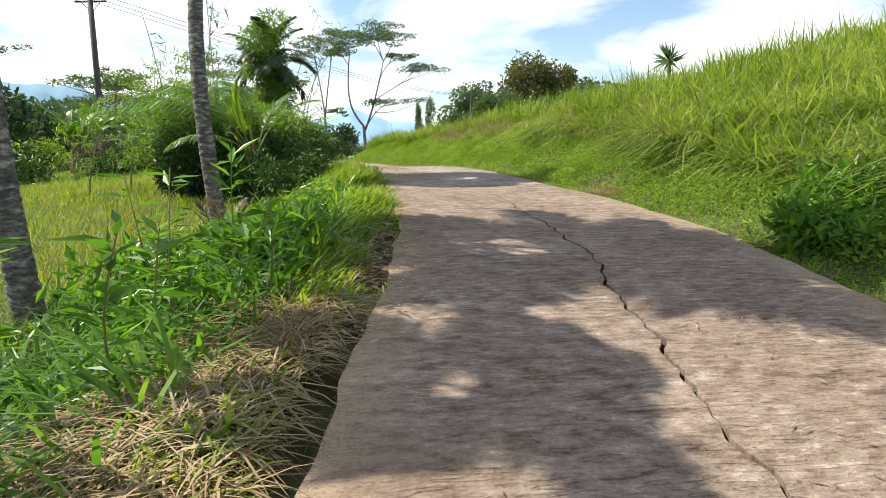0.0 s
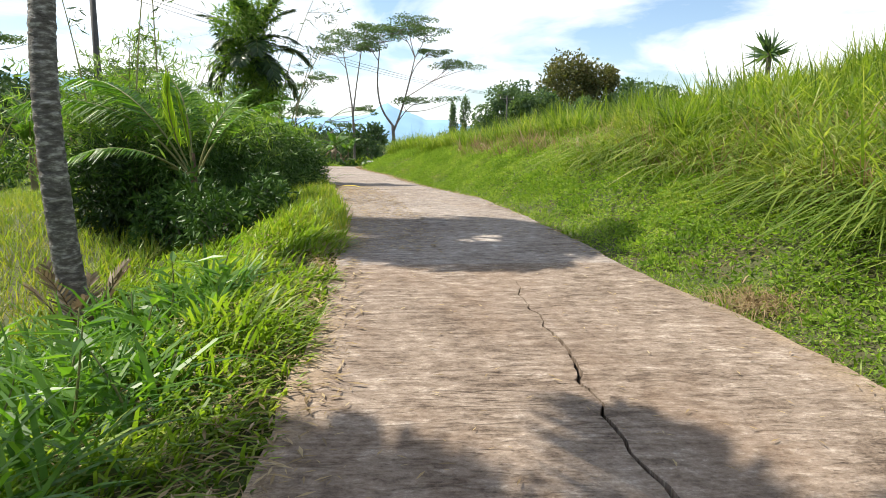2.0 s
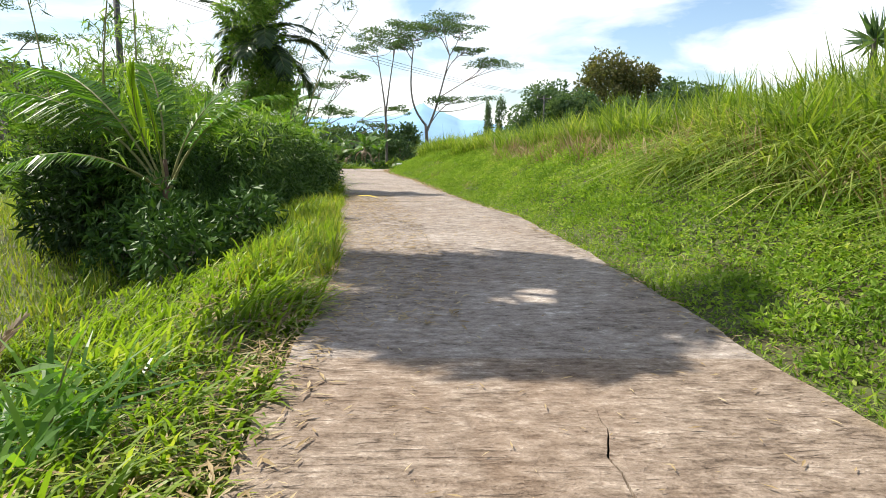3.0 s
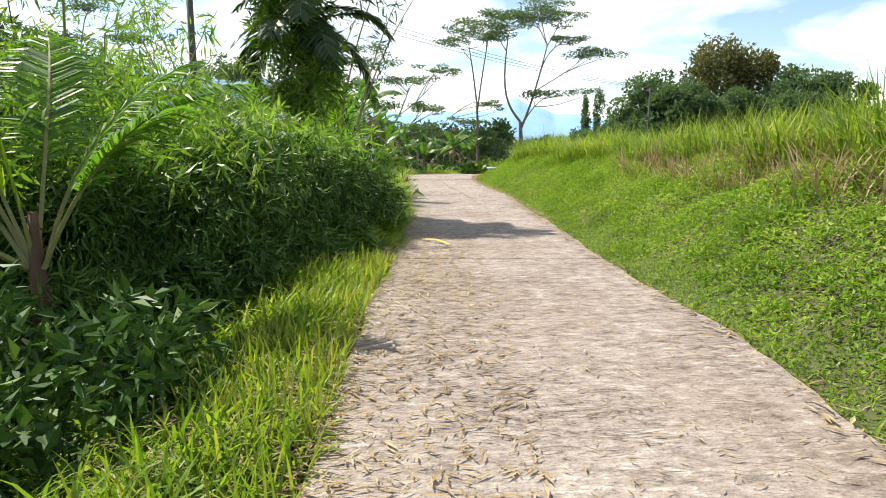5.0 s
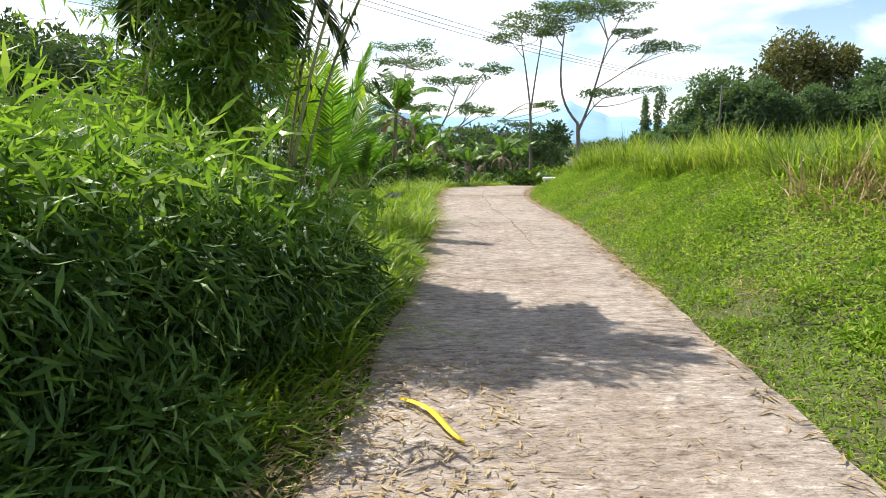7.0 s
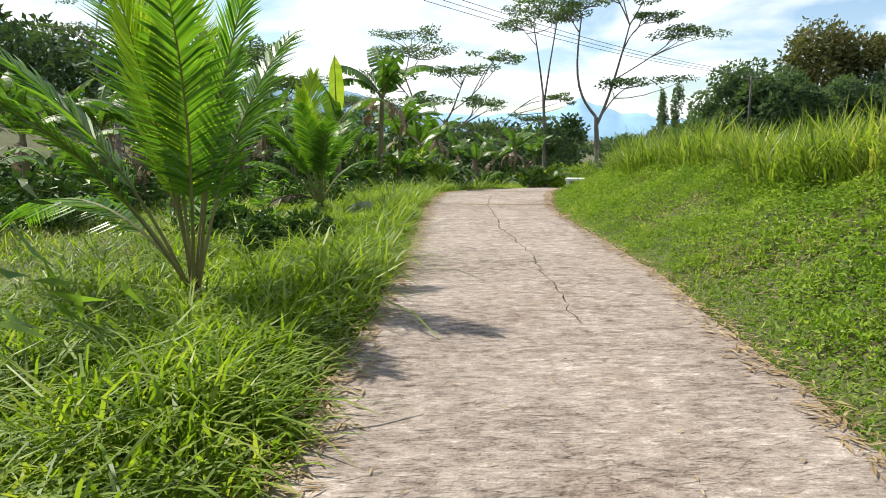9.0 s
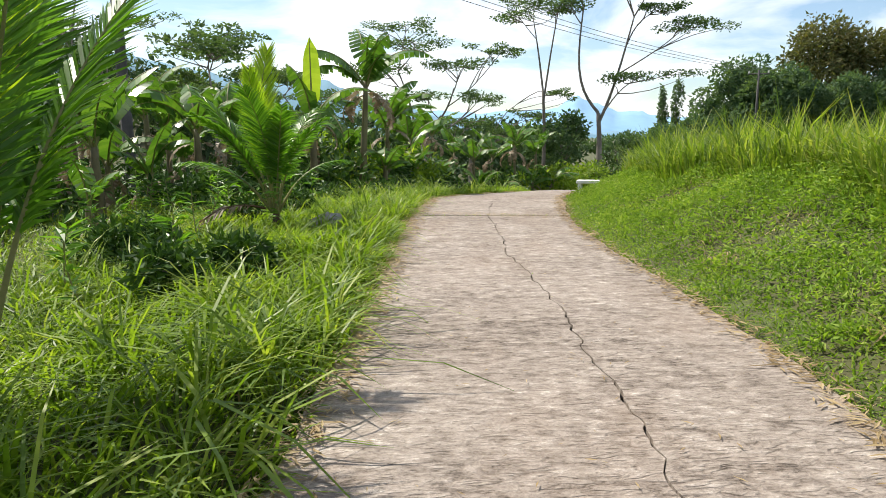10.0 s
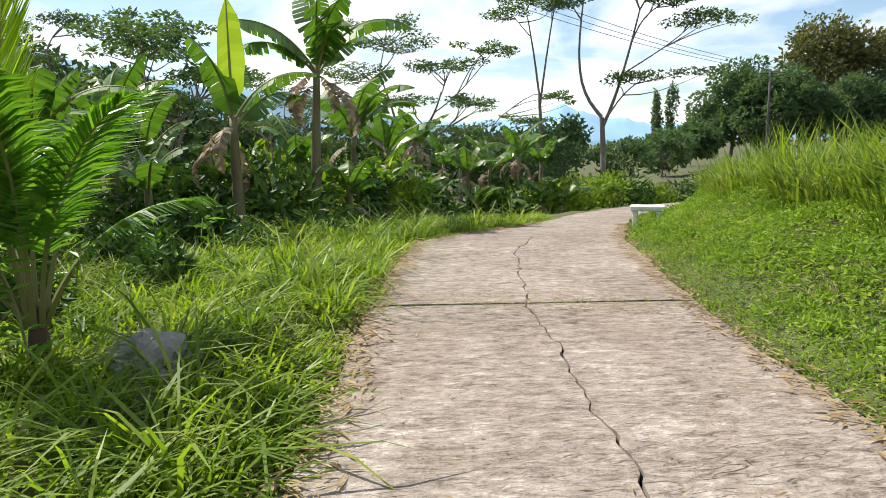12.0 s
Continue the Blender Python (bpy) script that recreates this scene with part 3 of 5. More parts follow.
def banana_plant(x, y, high, count=8, label="banana plant with broad torn green leaves", dry=2, size=1.0, lean=(0, 0), erect=False):
    ob = thing("banana_plant", (x, y, float(ground(x, y)) - 0.03), label, "banana plant", "banana plants")
    top = np.array([lean[0], lean[1], high])
    stem = tube(np.linspace([0, 0, 0], top, 7), np.linspace(0.12, 0.06, 7) * (0.6 + 0.4 * size), 8)
    part("stem", stem, M_STEM, ob, smooth=True)
    for i in range(count):
        az = i * 2.4 + rng.normal() * 0.3
        rise = rng.uniform(0.85, 1.5)
        blade, rib = banana_leaf(size * rng.uniform(1.6, 2.3), az, rise, rng.uniform(0.8, 1.9), size * rng.uniform(0.5, 0.75), rng.uniform(0.3, 0.75))
        root = np.array([0, 0, -0.3 * size * rng.random()])
        leaf = part("leaf", (blade[0] + top + root, blade[1]), M_BANANA, ob)
        part("midrib", (rib[0] + top + root, rib[1]), M_PETIOLE, leaf, smooth=True)
    if erect:
        blade, rib = banana_leaf(size * 1.95, erect, 1.54, 0.06, size * 0.52, 0.02)
        leaf = part("leaf", (blade[0] + top, blade[1]), M_SPEAR, ob, "young upright pale green leaf")
        part("midrib", (rib[0] + top, rib[1]), M_PETIOLE, leaf, smooth=True)
    for i in range(dry):
        blade, rib = banana_leaf(size * rng.uniform(1.0, 1.6), rng.uniform(0, 6.28), 0.0, 2.4, 0.3 * size, 0.8)
        part("leaf", (blade[0] + top - [0, 0, rng.uniform(0.1, 0.5)], blade[1]), M_DEADFROND, ob, "withered brown hanging leaf")
    return ob


def shrub(x, y, r, label="leafy green shrub of the undergrowth", mat=None, leaf=0.16, n=700, z=None, group="undergrowth shrubs"):
    z = float(ground(x, y)) if z is None else z
    ob = thing("shrub", (x, y, z), label, "shrub", group)
    woods, crown = [], []
    for k in range(9):
        c = shell_points(1, r, 0.2)[0] * 0.7
        c[2] = abs(c[2]) * 0.9 + 0.25 * r[2]
        woods.append(limb((rng.normal() * 0.08, rng.normal() * 0.08, -0.03), c, 0.02, 0.006, 0.12, 5)[0])
        s = rng.uniform(0.35, 0.6)
        crown.append(leafy(n // 9, c, (r[0] * s, r[1] * s, r[2] * s), leaf, rng.uniform(0.3, 0.5), 0.2, 0.2))
    part("stem", joined(*woods), M_TRUNK, ob)
    part("foliage", joined(*crown), mat or M_BUSH, ob)
    return ob


def weed(x, y, high, label="tall broad-leaved weed beside the lane"):
    ob = thing("weed", (x, y, float(ground(x, y)) - 0.02), label, "weed", "roadside weeds")
    tip = np.array([rng.normal() * 0.12, rng.normal() * 0.12, high])
    stem, p = limb((0, 0, 0), tip, 0.009, 0.003, 0.05, 8)
    n = int(high * 34)
    u = rng.uniform(0.15, 1, n)
    root = np.stack([np.interp(u, np.linspace(0, 1, 8), p[:, i]) for i in range(3)], -1)
    az = rng.uniform(0, 6.28, n)
    along = np.stack([np.cos(az), np.sin(az), rng.uniform(-0.1, 0.8, n)], -1)
    ln = rng.uniform(0.12, 0.26, n)
    part("stem", stem, M_PETIOLE, ob)
    part("foliage", leaves(root, along, ln, ln * 0.25, np.tile([[0, 0, 1.0]], (n, 1)) + 0.3 * rng.normal(size=(n, 3)), 0.1), M_PALM, ob)
    return ob


def stuff(name, vq, mat, label, category):
    return tagged(new(name, mesh_quads(name, *vq, mat)), label, category, kind="stuff")


def scatter(n, y0, y1, a, b, side, power=1.0):
    """Places beside the lane, from a to b metres off its edge."""
    y = rng.uniform(y0, y1, n)
    o = a + (b - a) * rng.random(n) ** power
    x = road_right(y) + o if side > 0 else road_left(y) - o
    return np.stack([x, y, ground(x, y)], -1), o


# ---- grasses ----
def grass(name, root, length, width, mat, label, category, lean=(0.1, 0.6), curl=(0.2, 0.7), toward=None, coarse=False):
    n = len(root)
    az = rng.uniform(0, 2 * np.pi, n) if toward is None else toward + rng.normal(size=n) * 0.8
    ln = np.asarray(length) * rng.uniform(0.6, 1.25, n)
    r = root.copy()
    r[:, 2] -= 0.02
    shape = dict(seg=(0, 0.55, 1.0), prof=(0.8, 1.0, 0.06)) if coarse else {}
    vq = blades(r, ln, width * rng.uniform(0.7, 1.3, n), az, rng.uniform(*lean, n), rng.uniform(*curl, n), rng.normal(size=n) * 0.5, **shape)
    return stuff(name, vq, mat, label, category)


def patchy(root, scale=0.8, low=0.45):
    k = np.array([noise.noise(Vector((p[0] * scale, p[1] * scale, 3.0))) for p in root])
    return low + (1 - low) * np.clip(0.5 + 1.1 * k, 0, 1)


r, o = scatter(58000, -1.0, 42, 0.0, 3.2, -1, 1.4)
keep = (o > 0.20) | (r[:, 1] < 1.6) | (r[:, 1] > 5.8) | (rng.random(len(o)) < 0.12)
r, o = r[keep], o[keep]
tall = np.interp(r[:, 1], [0, 4, 9, 12, 15, 21, 24, 32, 40], [0.32, 0.36, 0.48, 0.44, 0.32, 0.56, 0.56, 0.36, 0.34]) * (0.45 + 0.55 * step(0, 0.5, o)) * patchy(r, 1.1, 0.4)
grass("verge_grass", r, tall, 0.019, M_VERGE, "lush green grass along the edge of the lane", "grass", toward=-0.4)
r, o = scatter(5200, 1.0, 9.5, 0.6, 3.4, -1, 1.0)
grass("verge_reeds", r, 0.75 * patchy(r, 1.0, 0.35), 0.026, M_PALM, "lush deep green reedy grass among the weeds", "grass", (0.05, 0.6), (0.2, 0.9))
r, o = scatter(5600, 0.8, 3.8, 0.18, 1.15, -1, 0.9)
r[:, 2] += 0.08
grass("dry_grass", r, 0.30 * patchy(r, 1.5), 0.009, M_DRYGRASS, "heap of cut brown straw on the verge of the lane", "grass", (0.7, 1.5), (0.3, 0.9))
r, o = scatter(4000, 3.5, 14, 0.0, 0.9, -1, 1.4)
grass("dry_grass", r, 0.26 * patchy(r, 1.5), 0.009, M_DRYGRASS, "brown withered straw on the verge of the lane", "grass", (0.5, 1.3), (0.3, 0.9))
r, o = scatter(2600, 11.0, 17.0, 0.0, 0.8, -1, 1.3)
grass("verge_grass", r, 0.26, 0.012, M_RICE, "upright yellow-green grass between the lane and the thicket", "grass", (0.02, 0.3), (0.05, 0.4))
r, o = scatter(3500, 12, 42, -0.12, 0.35, -1, 1.0)
grass("dry_grass", r, 0.13, 0.008, M_DRYGRASS, "withered straw along the edge of the lane", "grass", (0.7, 1.4), (0.2, 0.6))
r, o = scatter(24000, 5, 23, 2.6, 12, -1, 1.2)
grass("rice_plants", r, 0.42 * patchy(r, 0.4, 0.7), 0.013, M_RICE, "yellow-green rice standing in a small paddy", "rice", (0.05, 0.4), (0.1, 0.5), coarse=True)
r, o = scatter(34000, 21, 44, 2.0, 12, -1, 1.5)
grass("field_grass", r, 0.4 * patchy(r, 0.6, 0.4), 0.018, M_VERGE, "green grass of the field below the lane", "grass", coarse=True)
r, o = scatter(7000, -2, 44, 2.5, 9, -1, 1.0)
grass("field_grass", r, 0.5 * patchy(r, 0.6, 0.5), 0.014, M_RICE, "yellowing grass of the field below the lane", "grass")

c, o = scatter(440, 18.5, 40, 0.15, 4.5, -1, 1.3)
k = rng.integers(0, len(c), 8000)
r = c[k] + rng.normal(size=(8000, 3)) * [0.05, 0.05, 0]
az = np.arctan2(r[:, 1] - c[k, 1], r[:, 0] - c[k, 0])
r[:, 2] = ground(r[:, 0], r[:, 1])
grass("grass_tufts", r, rng.uniform(0.4, 0.8, len(c))[k], 0.018, M_VERGE, "tall arching tufts of grass standing out of the verge", "grass", (0.05, 0.5), (0.3, 1.1), az)

# the bank on the other side: creeping leaves, short grass, then tall grass
r, o = scatter(205000, -1.0, 41, 0.02, 2.6, 1, 0.9)
r[:, 2] += rng.uniform(-0.01, 0.10, len(r)) * (0.3 + step(0.1, 0.8, o)) + 0.16 * step(0.3, 1.5, o) * patchy(r, 1.3, 0.0)
al = rng.normal(size=(len(r), 3)) * [1, 1, 0.5] + [0, 0, 0.45]
ln = rng.uniform(0.028, 0.068, len(r)) * (0.6 + 0.4 * step(0.1, 0.8, o))
bare = (patchy(r, 0.8, 0.0) > 0.78) & (rng.random(len(r)) < 0.6)
r, al, ln = r[~bare], al[~bare], ln[~bare]
stuff("bank_creeper", leaves(r, al, ln, ln * rng.uniform(0.25, 0.55, len(r)), np.tile([[0.0, 0, 1]], (len(r), 1)) + 0.6 * rng.normal(size=(len(r), 3)), 0.15), M_CLOVER,
      "low green creeping leaves covering the road bank", "ground cover")
r, o = scatter(52000, 1, 44, 0.0, 2.6, 1, 1.1)
grass("bank_grass", r, 0.17 * patchy(r, 1.2, 0.4), 0.010, M_VERGE, "short green grass on the road bank", "grass", coarse=True)
r, o = scatter(4500, -1, 44, -0.06, 0.3, 1, 1.2)
grass("dry_grass", r, 0.10, 0.008, M_DRYGRASS, "withered straw along the edge of the lane", "grass", (0.7, 1.4), (0.2, 0.6))
r, o = scatter(9000, 2, 44, 0.4, 2.4, 1, 1.0)
keep = patchy(r, 0.8, 0.0) > 0.70
r[:, 2] += 0.1
grass("dry_grass", r[keep], 0.16, 0.009, M_DRYGRASS, "brown withered patches on the road bank", "grass", (0.5, 1.3), (0.3, 0.8))
r, o = scatter(88000, -1, 58, 0.0, 8, 1, 1.7)
o += np.interp(r[:, 1], [0, 8, 11, 14, 20, 30, 36, 58], [1.5, 1.5, 1.8, 2.15, 2.15, 1.9, 1.55, 1.5]) + 0.25 * np.sin(r[:, 1] * 1.9) * np.sin(r[:, 1] * 0.7)
r[:, 0] = road_right(r[:, 1]) + o
r[:, 2] = ground(r[:, 0], r[:, 1])
high = np.interp(r[:, 1], [0, 7, 12, 18, 26, 40, 58], [1.1, 1.1, 1.1, 1.05, 1.05, 1.15, 1.1]) * patchy(r, 1.1, 0.55)
near = r[:, 1] < 12.5
grass("tall_grass", r[near], high[near], 0.017, M_REED, "tall yellow-green fodder grass on top of the bank", "tall grass", (0.02, 0.4), (0.2, 1.1))
grass("tall_grass", r[~near], high[~near], 0.020, M_FODDER, "upright bright green fodder grass on top of the bank", "tall grass", (0.02, 0.25), (0.1, 0.7), coarse=True)
c, o = scatter(230, 0, 15, 1.7, 3.8, 1, 1.2)
k = rng.integers(0, len(c), 17000)
r = c[k] + rng.normal(size=(17000, 3)) * [0.12, 0.12, 0]
az = np.arctan2(r[:, 1] - c[k, 1], r[:, 0] - c[k, 0])
r[:, 2] = ground(r[:, 0], r[:, 1])
grass("tall_grass", r, rng.uniform(0.55, 1.05, len(c))[k], 0.018, M_REED, "drooping tussocks of tall grass along the top of the bank", "tall grass", (0.08, 0.4), (0.6, 1.35), az)
r, o = scatter(17000, -1, 60, 5, 22, 1, 1.0)
grass("tall_grass", r, 1.0 * patchy(r, 0.4, 0.6), 0.026, M_REED, "tall yellow-green fodder grass over the rising field", "tall grass", (0.03, 0.35), (0.15, 0.9), coarse=True)
# mounds of broader leaves and bare brown scars on the bank
c, o = scatter(420, 1, 42, 0.25, 2.3, 1, 1.0)
k = rng.integers(0, len(c), 52000)
d = sphere_dirs(52000)
d[:, 2] = np.abs(d[:, 2])
size = rng.uniform(0.10, 0.30, len(c))[k][:, None]
ln = rng.uniform(0.03, 0.07, 52000)
stuff("bank_weeds", leaves(c[k] + d * size * [1.2, 1.2, 0.8] * rng.uniform(0.7, 1.05, (52000, 1)), d * 0.6 + rng.normal(size=(52000, 3)) * 0.6, ln, ln * 0.42), M_CLOVER, "low mounds of leafy weeds on the road bank", "ground cover")
r, o = scatter(6500, -1, 24, 1.5, 3.2, 1, 1.2)
grass("dry_grass", r, 0.75 * patchy(r, 0.9, 0.3), 0.014, M_DRYGRASS, "dry straw-coloured stalks at the foot of the tall grass", "grass", (0.05, 0.5), (0.1, 0.5))

# ---- palms ----
def palm_trunk(ob, high, r0, r1, lean, rings=0.11, tilt=0.0):
    t = np.arange(0, high, 0.028)
    p = np.stack([lean[0] * (t / high) ** 2.6 - tilt * t * (1 - (t / high) ** 2), lean[1] * (t / high) ** 2.6, t - 0.15], -1)
    rad = np.interp(t, [0, 0.35, 0.9, high], [r0 * 1.35, r0 * 1.08, r0, r1]) * (1 + 0.05 * (np.mod(t, rings) < 0.03)) + rng.normal(size=len(t)) * 0.002
    part("trunk", tube(p, rad, 14), M_BARK, ob, smooth=True)
    return p[-1]


def tall_palm(x, y, high, lean, label, n=13, length=3.2, r=0.125, leaf=0.65):
    ob = thing("palm_tree", (x, y, float(ground(x, y))), label, "palm", "tall palms with bare trunks")
    top = palm_trunk(ob, high, r, r * 0.8, lean, tilt=0.11)
    for i in range(n):
        add_frond(ob, top, (M_PALM, M_PETIOLE), length=length * rng.uniform(0.85, 1.1), az=i * 2.4, rise=rng.uniform(0.1, 1.1), droop=rng.uniform(1.0, 1.7), leaf=leaf, count=60, hang=0.6, width=0.06)
    return ob


p_a = tall_palm(-3.65, 5.7, 6.6, (-0.1, 1.0), "tall palm with a ringed grey lichen-spotted trunk", 15, 2.0)
p_b = tall_palm(-3.5, 10.4, 6.6, (-0.3, 1.9), "tall palm with pale rings and dark scars on its trunk", 15, 1.65)
# p_c stands out of view, added so its crown shades the lane's start
p_c = tall_palm(-4.7, 2.9, 6.4, (0.6, 1.2), "unseen tall palm, added to shade the start of the lane", 12, 1.05, leaf=0.4)
for az in (-0.9, -0.5, -0.15):   # longer unseen fronds over the lane, added to shade its right side
    add_frond(p_a, np.array([-0.1, 1.0, 6.4]), (M_PALM, M_PETIOLE), length=2.9, az=az, rise=rng.uniform(0.2, 0.7), droop=0.9, leaf=0.8, count=60, hang=0.4, width=0.08)
for i in range(7):   # dry suckers round the second trunk's foot
    add_frond(p_b, np.array([0.12 * math.cos(i), 0.12 * math.sin(i), 0.0]), (M_DEADFROND, M_PETBASE), length=rng.uniform(0.5, 0.9), az=i * 0.9, rise=1.2, droop=0.4, leaf=0.22, count=16, hang=0.1, width=0.025, rib=0.012)


def young_palm(x, y, label, stem, fronds, spear=None, z=None):
    ob = thing("young_coconut_palm", (x, y, float(ground(x, y)) if z is None else z), label, "palm", "young coconut palms")
    part("stem", tube(np.array([[0, 0, -0.1], [0.01, 0, stem * 0.5], [0, 0.01, stem]]), [0.075, 0.06, 0.03], 8), M_PETBASE, ob, smooth=True)
    top = np.array([0, 0, stem * 0.7])
    for f in fronds:
        mats = (M_PALM, M_PETIOLE)
        add_frond(ob, top + np.array([0.05 * math.cos(f[1]), 0.05 * math.sin(f[1]), 0]), mats, length=f[0], az=f[1], rise=f[2], droop=f[3], leaf=f[4], count=int(f[5] * 1.5), hang=f[6], start=0.3, width=0.024, rib=0.022)
    for s in spear or ():
        f = add_frond(ob, top, (M_SPEAR, M_PETIOLE), length=s[0], az=s[1], rise=s[2], droop=0.12, leaf=s[3], count=105 if s[4] > 0.5 else 34, hang=-0.1, start=0.3, width=0.021, spread=s[4], rib=0.02)
        tagged(f, "young upright yellow-green frond")
    return ob


young_palm(-4.05, 14.4, "young coconut palm with arching fronds beside a thicket", 1.25,
           [(2.9, 2.75, 1.15, 1.35, 0.75, 70, 1.0), (2.9, 3.3, 0.95, 1.3, 0.75, 70, 1.1), (1.9, 0.15, 1.2, 1.15, 0.45, 50, 0.8), (2.6, 2.3, 1.25, 1.15, 0.55, 56, 0.6), (1.9, 3.7, 0.7, 1.4, 0.5, 50, 0.9), (1.8, 2.9, 0.35, 1.2, 0.5, 50, 0.9), (1.8, 0.9, 1.3, 0.9, 0.45, 46, 0.7)],
           [(1.5, 4.6, 1.5, 0.4, 0.25), (1.25, 4.0, 1.44, 0.3, 0.2)], z=0.1)
young_palm(-6.6, 25.3, "young coconut palm with tall bright green fronds", 0.35,
           [(3.2, 2.7, 1.42, 0.5, 0.72, 66, 0.2), (3.1, 3.7, 1.22, 0.8, 0.75, 66, 0.35), (3.0, 0.1, 1.45, 0.35, 0.55, 66, 0.35), (2.8, 5.3, 1.38, 0.6, 0.55, 60, 0.4), (2.8, 4.3, 1.15, 0.9, 0.7, 60, 0.5), (2.6, 1.3, 1.35, 0.6, 0.55, 58, 0.4), (2.3, 3.1, 0.85, 1.4, 0.6, 50, 0.8), (2.6, 2.1, 1.4, 0.6, 0.6, 56, 0.3)],
           [(2.9, 1.9, 1.45, 0.72, 0.9), (2.7, 4.4, 1.42, 0.6, 0.85)])
coco = young_palm(-8.75, 31.3, "young coconut palm with a fan of upright fronds", 0.4,
           [(1.9, 2.9, 1.25, 0.9, 0.5, 56, 0.5), (1.6, 0.0, 1.35, 0.8, 0.45, 56, 0.6), (1.8, 4.2, 1.25, 0.8, 0.5, 54, 0.5), (1.8, 5.4, 1.35, 0.8, 0.45, 54, 0.6), (1.9, 1.4, 1.3, 0.8, 0.45, 54, 0.5), (1.5, 3.5, 1.0, 1.1, 0.45, 46, 0.7), (1.3, 0.6, 1.15, 1.2, 0.4, 44, 0.8), (2.0, 3.4, 1.35, 0.7, 0.5, 54, 0.4), (1.9, 4.8, 1.4, 0.6, 0.5, 54, 0.4), (1.8, 2.3, 1.2, 0.9, 0.5, 50, 0.5)],
           [(2.35, 1.4, 1.5, 0.55, 0.95), (2.0, 4.6, 1.46, 0.45, 0.85)])
f = add_frond(coco, np.array([-0.1, -0.1, 0.35]), (M_DEADFROND, M_PETBASE), length=1.3, az=3.9, rise=0.3, droop=1.7, leaf=0.35, count=30, hang=0.9, width=0.035)
tagged(f, "withered pale frond drooping to the grass")

# the big palm wrapped in climbers
big = thing("climber_covered_palm", (-5.4, 21.4, float(ground(-5.4, 21.4))), "old palm wrapped in climbing leaves with dark drooping fronds", "palm")
top = palm_trunk(big, 4.1, 0.16, 0.13, (0.05, -0.1))
for i in range(24):
    add_frond(big, top - [0, 0, rng.uniform(0, 0.5)], (M_PALMDARK, M_PETIOLE), length=rng.uniform(1.2, 1.7), az=i * 2.4 + 0.5, rise=rng.uniform(-0.5, 1.3), droop=rng.uniform(0.6, 1.3), leaf=0.42, count=44, hang=0.5, width=0.04)
part("climber", joined(*[leafy(850, (rng.normal() * 0.15 - 0.1, rng.normal() * 0.15 - 0.55, h), (0.6, 0.5, 0.5), 0.18, 0.2, 0.4, 0.3) for h in np.arange(0.8, 4.7, 0.42)]), M_BAMTOP, big, "pale climbing leaves round the trunk")

